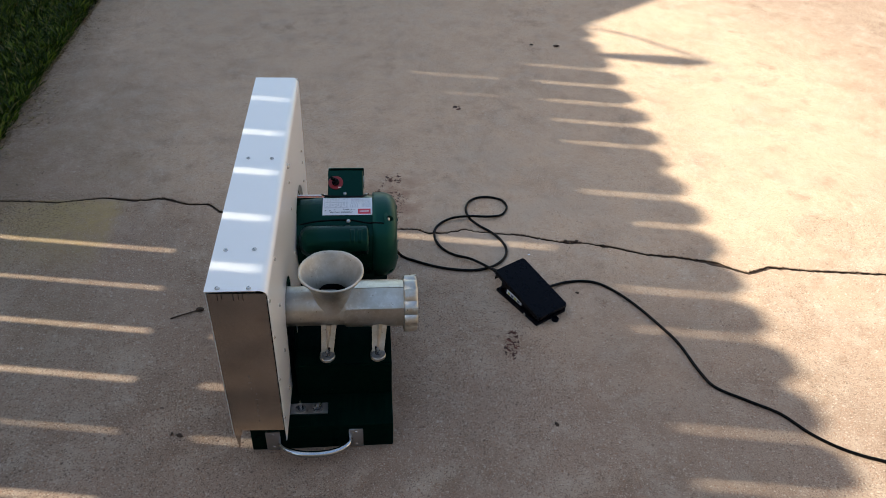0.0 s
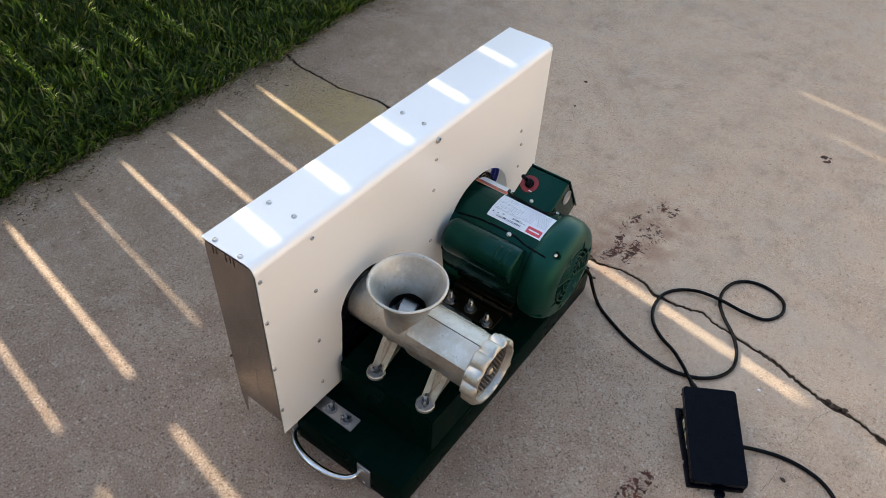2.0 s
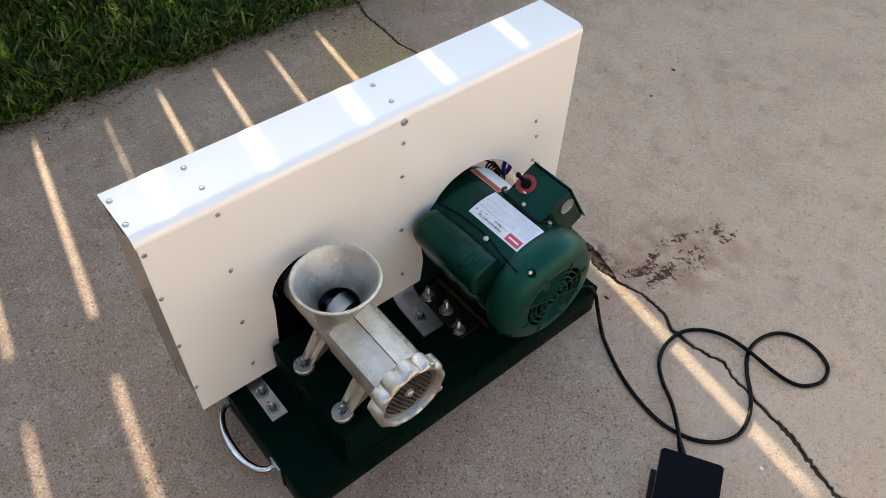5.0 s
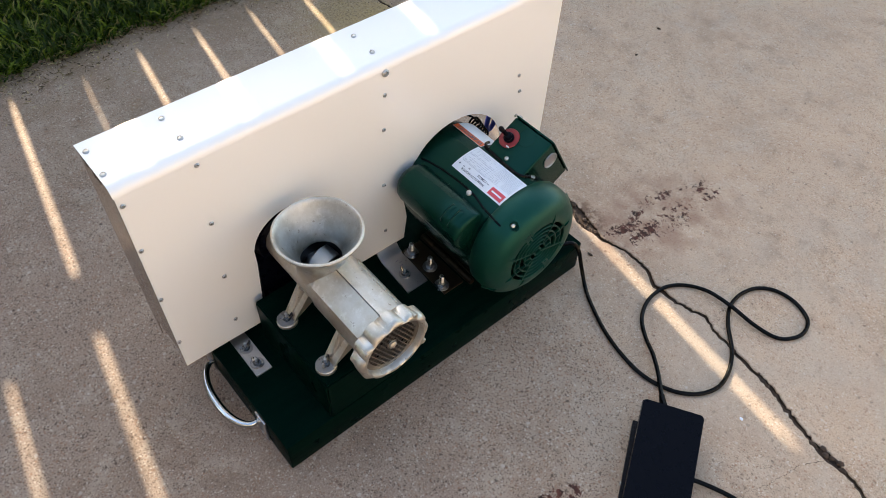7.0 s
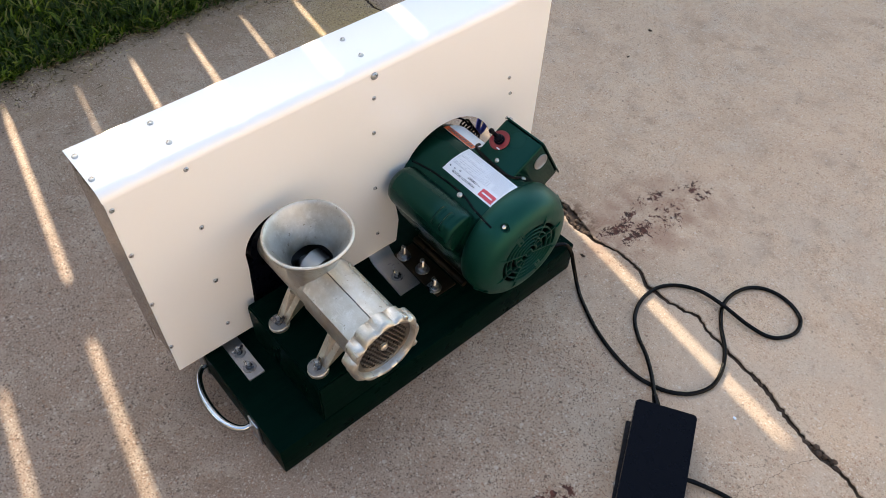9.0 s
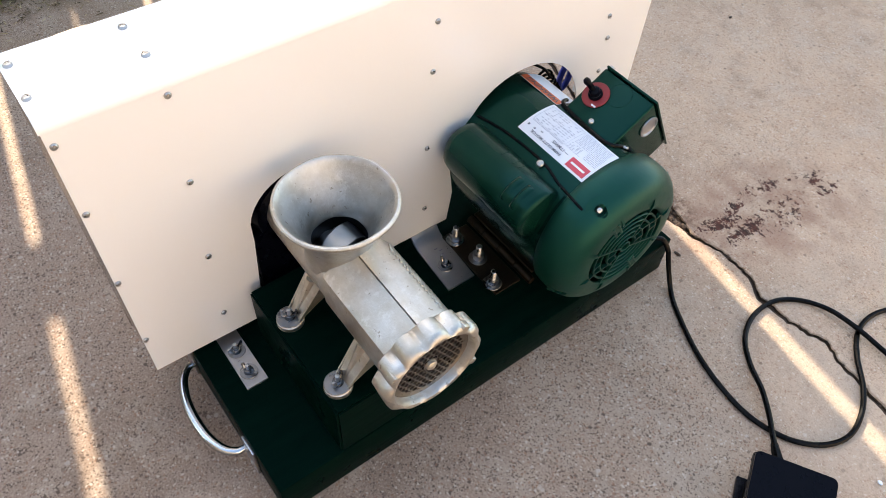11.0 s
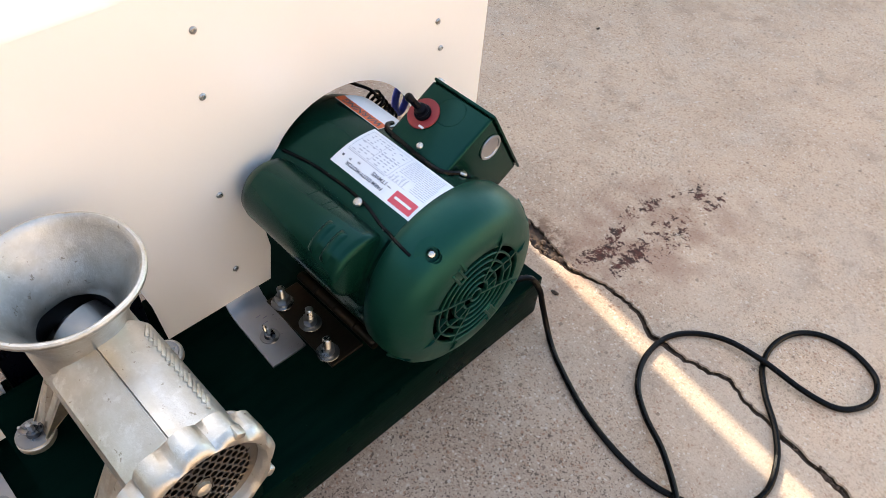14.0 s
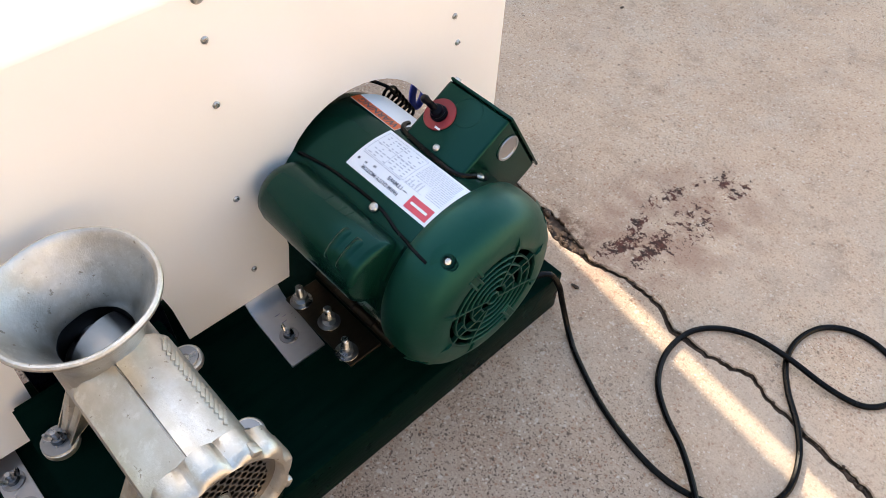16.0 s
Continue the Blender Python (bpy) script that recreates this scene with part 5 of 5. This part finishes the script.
    bm = bmesh.new()
    lathe(bm, [(0.0022, 0.0), (0.0022, 0.0094), (0.0045, 0.0096), (0.0062, 0.0088), (0.0068, 0.0076), (0.0085, 0.0082), (0.0095, 0.0072), (0.013, 0.0066), (0.0145, 0.005), (0.016, 0.0)], 24, S)
    tm = J @ Matrix.Translation((0.0895, 0.1095, 0.0825)) @ Vector((1, 0, 0)).rotation_difference(Vector((-0.42, -0.05, 1))).to_matrix().to_4x4()
    lathe(bm, [(-0.003, 0.0), (-0.003, 0.0044), (0.012, 0.0036), (0.018, 0.0048), (0.021, 0.0035), (0.022, 0.0)], 16, tm)
    part("toggle", bm, M_BLACK, jb, "black rubber-booted toggle")
    bm = bmesh.new()
    box(bm, 0.004, 0.011, -0.0145, -0.0122, 0.0022, 0.0028, 0, 1, J @ Matrix.Translation((0.0925, 0.1095, 0.0705)))
    part("plate_mark", bm, M_LABEL, jb, smooth=False)
    bm = bmesh.new()
    lathe(bm, [(0.0, 0.0158), (0.0005, 0.0161), (0.0005, 0.0168), (0.0, 0.0171)], 40, J @ Matrix.Translation((0.1145, 0.1275, 0.0704)) @ UP)
    part("knockout_ring", bm, M_MOTOR, jb)
    screw(jb, J @ Vector((0.113, 0.0795, 0.0706)), u, 0.95)
    screw(jb, J @ Vector((0.076, 0.1496, 0.066)), n, 1.2)
    screw(jb, J @ Vector((0.15, 0.1496, -0.034)), n, 1.2)
    bm = bmesh.new()
    pts = [wrap(x, p, MR + 0.0006) for x, p in ((0.0555, -28), (0.0585, -22), (0.0655, -18), (0.0788, -16), (0.1022, -14.6), (0.1248, -13.6), (0.1442, -13.4), (0.155, -15.6), (0.1605, -21), (0.163, -27), (0.17, -31))]
    tube(bm, smooth_path(pts, 5), 0.0031, 8)
    part("box_gasket", bm, M_CORD, jb, "black rubber edge gasket")
    screw(shell, wrap(0.165, -27, MR + 0.001), (wrap(0, -27, 1) - wrap(0, -27, 0)).normalized(), 1.1)
    # rating plate, curved to the shell
    XE, P0, RL = 0.1795, -10.2, MR + 0.0009
    bm = bmesh.new()
    curved_patch(bm, XE - 0.119, XE, P0, P0 + 35.3, MR + 0.0002, 0.0006, 2, 14)
    rp = part("rating_plate", bm, M_LABEL, m, "white printed rating label")

    def bar(name, u0, u1, v0, v1, ink, lift=0.0):
        bm = bmesh.new()
        curved_patch(bm, XE - u1, XE - u0, P0 + math.degrees(v0 / RL), P0 + math.degrees(v1 / RL), RL + lift, 0.0002, 1, 3)
        part(name, bm, ink, rp, smooth=False)
    bar("brand_mark", 0.004, 0.0345, 0.0445, 0.0592, M_LOGO)
    label_bars = random.Random(5)
    bar("brand_bar", 0.008, 0.0305, 0.0505, 0.0532, M_LABEL, 0.0004)
    label_text("FARM DUTY MOTOR", 0.0058, 0.0475, 0.0526, RL + 0.0003, rp, M_INK, XE, P0)
    bar("model_bar", 0.0415, 0.0462, 0.0468, 0.0479, M_INK)
    label_text("1TMW5", 0.0064, 0.048, 0.0446, RL + 0.0003, rp, M_INK, XE, P0)
    for u0, u1, v0, v1 in ((0.0885, 0.0897, 0.0455, 0.048), (0.0905, 0.0917, 0.0455, 0.048), (0.1, 0.1013, 0.0478, 0.0502), (0.102, 0.1027, 0.0478, 0.0502), (0.1105, 0.1132, 0.048, 0.0507)):
        bar("approval_mark", u0, u1, v0, v1, M_INK)
    # fine print: two blocks of lines by the cover, ruled tables by the guard
    for row in range(15):
        v = 0.0376 - 0.0024 * row
        uu = 0.004 if row < 9 else 0.006
        end = 0.026 if row < 5 else 0.052
        while uu < end:
            w = label_bars.uniform(0.002, 0.007)
            bar("text_bar", uu, min(uu + w, end), v, v + 0.0009, M_FAINT)
            uu += w + label_bars.uniform(0.0008, 0.002)
    for row in range(5):
        v = 0.0375 - 0.0021 * row
        for col in range(5):
            if label_bars.random() < 0.8:
                bar("text_bar", 0.034 + 0.0042 * col, 0.034 + 0.0042 * col + label_bars.uniform(0.0012, 0.0028), v, v + 0.0013, M_FAINT)
    for row in range(9):
        v = 0.0365 - 0.0036 * row
        for col in range(8):
            if label_bars.random() < 0.72:
                uu = 0.0595 + 0.0067 * col
                bar("text_bar", uu, uu + label_bars.uniform(0.002, 0.005), v, v + 0.0013, M_FAINT)
    for uu, w in ((0.058, 0.024), (0.084, 0.014), (0.1, 0.014)):
        bar("text_bar", uu, uu + w, 0.0405, 0.0413, M_FAINT)
    for u0 in (0.0555, 0.0855, 0.1145):
        bar("rule", u0, u0 + 0.0004, 0.004, 0.039, M_FAINT)
    for v in (0.004, 0.0215, 0.039):
        bar("rule", 0.0555, 0.1145, v, v + 0.0004, M_FAINT)
    bar("rule", 0.029, 0.054, 0.0395, 0.0399, M_FAINT)
    # warning label next to the guard
    bm = bmesh.new()
    curved_patch(bm, -0.01, 0.0625, -48, -12, MR + 0.0002, 0.0006, 2, 14)
    wl = part("warning_label", bm, M_LABEL, m, "white label with an orange warning band")
    bm = bmesh.new()
    curved_patch(bm, -0.0098, 0.0623, -19.5, -12.2, MR + 0.0009, 0.0002, 1, 4)
    part("warning_band", bm, M_ORANGE, wl, smooth=False)
    label_text("WARNING", 0.0125, 0.004, 0.0018, MR + 0.0014, wl, M_INK, 0.0625, -19.2)
    # cradle and hinged mount
    bm = bmesh.new()
    prism(bm, [(MY - 0.05, 0.0915), (MY + 0.075, 0.0915), (MY + 0.075, 0.098), (MY + 0.06, 0.125), (MY - 0.045, 0.125)], 0.01, 0.15, "x")
    part("cradle", bm, M_MOTOR, m, smooth=False)
    return m


motor()


def hinge():
    h = thing("motor_hinge", "bronze-brown steel hinge plate bolted under the motor", "hinge", at=(0, 0, 0))
    bm = bmesh.new()
    box(bm, 0.018, 0.144, 0.428, 0.474, 0.0722, 0.0762, 0.0005, 1)
    part("leaf", bm, M_HINGE, h)
    bm = bmesh.new()
    box(bm, 0.018, 0.15, 0.487, 0.64, 0.0865, 0.091, 0.0005, 1)
    part("leaf", bm, M_HINGE, h)
    for k in range(4):
        bm = bmesh.new()
        lathe(bm, [(0.008 + 0.0355 * k, 0.0), (0.008 + 0.0355 * k, 0.0062), (0.0085 + 0.0355 * k + 0.0338, 0.0062), (0.0085 + 0.0355 * k + 0.0338, 0.0)], 18, Matrix.Translation((0.01, 0.4805, 0.0835)))
        part("knuckle", bm, M_HINGE, h)
    bm = bmesh.new()
    box(bm, 0.02, 0.14, 0.56, 0.63, 0.0722, 0.0864, 0.002, 1)
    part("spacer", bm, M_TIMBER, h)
    for x, y in ((0.0335, 0.441), (0.08, 0.447), (0.1265, 0.436)):
        hex_bolt(h, x, y, 0.0763, 0.0285)


hinge()


# ---- black drive housing behind the grinder, in the guard's arch ----
def drive_housing():
    d = thing("drive_housing", "black steel drive housing between grinder and belt guard", "gearbox", at=(0, 0, 0))
    bm = bmesh.new()
    box(bm, -0.062, -0.006, 0.158, 0.3, 0.0722, 0.235, 0.004, 2)
    part("pedestal", bm, M_BLACK, d)
    bm = bmesh.new()
    lathe(bm, [(-0.062, 0.0), (-0.062, 0.058), (-0.02, 0.058), (-0.006, 0.054), (-0.006, 0.0)], 40, Matrix.Translation((0, GY, GZ)))
    part("bearing", bm, M_BLACK, d)


drive_housing()


# ---- what shows inside the guard above the motor ----
def coil_cord():
    c = thing("coiled_cord", "black coiled cord with a blue loop inside the guard", "cord", at=(0, 0, 0))
    bm = bmesh.new()
    pts = []
    for k in range(90):
        t = k / 89
        a = 2 * math.pi * 6 * t
        o = Vector((-0.034, 0.643, 0.2455)).lerp(Vector((-0.03, 0.672, 0.196)), t)
        pts.append(o + Vector((0.012 * math.cos(a), 0.0065 * math.sin(a), 0.0075 * math.sin(a) + 0.004 * math.cos(a))))
    tube(bm, pts, 0.0021, 7)
    part("coil", bm, M_CORD, c)
    bm = bmesh.new()
    tube(bm, smooth_path([(-0.046, 0.575, 0.3), (-0.044, 0.595, 0.29), (-0.042, 0.622, 0.27), (-0.03, 0.638, 0.26), (-0.022, 0.643, 0.2495)], 6), 0.0021, 7)
    part("lead", bm, M_CORD, c)
    bm = bmesh.new()
    loop = [Vector((-0.044, 0.701 + 0.0105 * math.cos(2 * math.pi * k / 28) + 0.003 * math.sin(2 * math.pi * k / 28), 0.212 + 0.022 * math.sin(2 * math.pi * k / 28))) for k in range(29)]
    tube(bm, loop, 0.0048, 8)
    part("loop", bm, M_BLUE, c, "blue plastic loop")
    bm = bmesh.new()
    tube(bm, smooth_path([(-0.045, 0.69, 0.235), (-0.035, 0.708, 0.24), (-0.02, 0.72, 0.22), (-0.012, 0.722, 0.19)], 6), 0.0012, 6)
    part("wire", bm, M_CORD, c)


coil_cord()


# ---- foot switch and its cords ----
def foot_switch():
    f = thing("foot_switch", "black plastic foot pedal switch lying on the driveway", "foot switch")
    # local x across, y from the cord end to the toe
    m = Matrix(((0.857, 0.515, 0, 0.5525), (0.515, -0.857, 0, 0.578), (0, 0, 1, 0), (0, 0, 0, 1)))
    f.matrix_basis = Matrix.Translation(m.translation)
    m = Matrix.Translation(-m.translation) @ m
    L, W = 0.182, 0.05
    bm = bmesh.new()
    box(bm, -W - 0.004, W - 0.002, 0.012, L - 0.004, 0.0, 0.009, 0.002, 2, m)
    base = part("base_plate", bm, M_BLACK, f)
    bm = bmesh.new()
    lathe(bm, [(0.0, 0.0), (0.0, 0.0095), (0.006, 0.0095), (0.006, 0.0)], 20, m @ Matrix.Translation((0.004, L + 0.004, 0.0)) @ UP)
    part("tab", bm, M_BLACK, base)
    bm = bmesh.new()
    prism(bm, [(0.02, 0.009), (L - 0.012, 0.009), (L - 0.012, 0.014), (0.02, 0.034)], -W + 0.006, W - 0.008, "x", m)
    part("housing", bm, M_BLACK, f)
    # treadle: a sloping lid with skirts
    z0, z1 = 0.058, 0.026
    tilt = m @ Matrix.Translation((0, 0, z0)) @ Matrix.Rotation(-math.atan2(z0 - z1, L), 4, "X")
    bm = bmesh.new()
    prism(bm, [(W - 0.008 + 0.008 * math.cos(radians(a)), L - 0.008 + 0.008 * math.sin(radians(a))) for a in range(0, 91, 15)] + [(-W + 0.008 - 0.008 * math.sin(radians(a)), L - 0.008 + 0.008 * math.cos(radians(a))) for a in range(0, 91, 15)]
          + [(-W + 0.006 - 0.006 * math.cos(radians(a)), 0.002 - 0.006 * math.sin(radians(a))) for a in range(0, 91, 15)] + [(W - 0.006 + 0.006 * math.sin(radians(a)), 0.002 - 0.006 * math.cos(radians(a))) for a in range(0, 91, 15)], -0.003, 0.001, "z", tilt)
    bmesh.ops.bevel(bm, geom=bm.edges[:], offset=0.0011, segments=2, affect="EDGES", clamp_overlap=True)
    tr = part("treadle", bm, M_BLACK, f, "smooth black treadle")
    bm = bmesh.new()
    box(bm, W - 0.004, W, -0.003, L - 0.001, -0.02, -0.0032, 0.0012, 1, tilt)
    part("skirt", bm, M_BLACK, tr)
    bm = bmesh.new()
    box(bm, -W + 0.0, -W + 0.004, -0.003, L - 0.001, -0.013, -0.0032, 0.0012, 1, tilt)
    part("skirt", bm, M_BLACK, tr)
    bm = bmesh.new()
    box(bm, -W + 0.0045, W - 0.0045, -0.0035, 0.0005, -0.034, -0.0032, 0.001, 1, tilt)
    part("skirt", bm, M_BLACK, tr)
    bm = bmesh.new()
    box(bm, -W + 0.0045, W - 0.0045, L - 0.004, L - 0.0005, -0.012, -0.0032, 0.001, 1, tilt)
    part("skirt", bm, M_BLACK, tr)
    # label on the side of the housing
    bm = bmesh.new()
    box(bm, -W + 0.0045, -W + 0.0056, 0.045, 0.105, 0.0115, 0.025, 0, 1, m)
    lb = part("side_label", bm, M_LABEL, f, "white printed side label with a yellow strip", smooth=False)
    for k in range(4):
        bm = bmesh.new()
        box(bm, -W + 0.0038, -W + 0.0046, 0.05 + 0.013 * k, 0.059 + 0.013 * k, 0.014, 0.02, 0, 1, m)
        part("text_bar", bm, M_INK if k % 2 else M_YELLOW, lb, smooth=False)
    o = screw(base, m @ Vector((-W - 0.0038, 0.13, 0.006)), m.to_3x3() @ Vector((-1, 0, 0)), 0.9)


foot_switch()

LOOP = [(0.292, 0.672), (0.351, 0.644), (0.407, 0.628), (0.462, 0.623), (0.505, 0.633), (0.535, 0.651), (0.558, 0.68), (0.567, 0.717), (0.556, 0.76), (0.533, 0.797), (0.5, 0.832), (0.476, 0.87), (0.47, 0.912),
        (0.482, 0.952), (0.51, 0.976), (0.549, 0.981), (0.587, 0.965), (0.6, 0.934), (0.593, 0.904), (0.572, 0.881), (0.531, 0.869), (0.475, 0.869), (0.425, 0.865), (0.386, 0.845), (0.365, 0.81), (0.364, 0.763),
        (0.382, 0.721), (0.414, 0.692), (0.453, 0.665), (0.484, 0.641), (0.508, 0.618)]


def cords():
    r = 0.0039
    c = thing("pedal_cord", "black rubber cord looping from motor to foot switch", "power cord")
    pts = [(0.185, 0.62, 0.083), (0.198, 0.665, 0.084), (0.21, 0.693, 0.082), (0.2235, 0.7, 0.066), (0.233, 0.7, 0.045), (0.246, 0.698, 0.02), (0.264, 0.69, r)]
    for k, (x, y) in enumerate(LOOP):
        z = r
        if k in (20, 21, 22):
            z = r + 0.0075 if k == 21 else r + 0.005
        if k in (28, 29):
            z = r + 0.0085
        if k == 30:
            z = 0.013
        pts.append((x, y, z))
    pts.append((0.531, 0.598, 0.014))
    bm = bmesh.new()
    tube(bm, smooth_path(pts, 7), r, 10)
    part("cord", bm, M_CORD, c)
    bm = bmesh.new()
    tube(bm, [Vector((0.534, 0.594, 0.014)), Vector((0.524, 0.603, 0.014)), Vector((0.514, 0.612, 0.0135))], 0.0065, 10, lambda t: 0.0075 - 0.0025 * t)
    part("strain_relief", bm, M_CORD, c)
    c2 = thing("supply_cord", "black rubber cord trailing from the foot switch across the driveway", "power cord")
    run = [(0.628, 0.52, 0.012), (0.66, 0.541, 0.009), (0.71, 0.563, r), (0.759, 0.567, r), (0.804, 0.554, r), (0.849, 0.511, r), (0.888, 0.453, r), (0.922, 0.387, r), (0.952, 0.318, r), (0.971, 0.227, r), (0.993, 0.172, r),
           (1.053, 0.129, r), (1.118, 0.085, r), (1.16, 0.03, r), (1.206, -0.011, r), (1.258, -0.04, r), (1.32, -0.066, r), (1.6, -0.2, r), (2.1, -0.62, r), (2.9, -0.9, r)]
    bm = bmesh.new()
    tube(bm, smooth_path(run, 7), r, 10)
    part("cord", bm, M_CORD, c2)


cords()


# ---- bits lying on the slab ----
def debris():
    d = random.Random(9)
    t = thing("twig", "small dry brown twig lying on the driveway", "twig", at=(-0.3, 0.475, 0))
    bm = bmesh.new()
    tube(bm, smooth_path([(-0.034, -0.016, 0.002), (-0.012, -0.006, 0.003), (0.012, 0.004, 0.003), (0.03, 0.012, 0.004)], 4), 0.0018, 6)
    part("stem", bm, M_TWIG, t)
    bm = bmesh.new()
    bmesh.ops.create_icosphere(bm, subdivisions=2, radius=0.009, matrix=Matrix.Translation((0.034, 0.014, 0.0045)) @ Matrix.Diagonal((1.2, 0.8, 0.5, 1)))
    part("seed_pod", bm, M_TWIG, t)
    for x, y, s in ((-0.245, 0.093, 0.008), (-0.262, 0.099, 0.005), (0.587, 0.083, 0.007), (0.63, 0.53, 0.005), (0.735, 0.522, 0.006), (-0.21, 1.5, 0.006), (-0.17, 1.36, 0.005), (1.015, 2.157, 0.014), (0.903, 2.172, 0.009), (0.215, 0.76, 0.006)):
        bm = bmesh.new()
        bmesh.ops.create_icosphere(bm, subdivisions=2, radius=s, matrix=Matrix.Diagonal((1.0, 0.55, 0.3, 1)))
        for v in bm.verts:
            v.co *= 1 + d.uniform(-0.25, 0.25)
        o = link_mesh("leaf_scrap", bm, M_TWIG)
        o.location, o.rotation_euler = (x, y, s * 0.28), (0, 0, d.uniform(0, 3))
        tagged(o, "shrivelled dark leaf scrap lying on the driveway", "leaf", "leaf scraps")
    bm = bmesh.new()
    bmesh.ops.create_icosphere(bm, subdivisions=1, radius=0.004, matrix=Matrix.Diagonal((1, 0.8, 0.5, 1)))
    o = link_mesh("stone_chip", bm, M_LABEL)
    o.location = (0.63, 0.691, 0.0015)
    tagged(o, "tiny white stone chip lying on the driveway", "stone")


debris()
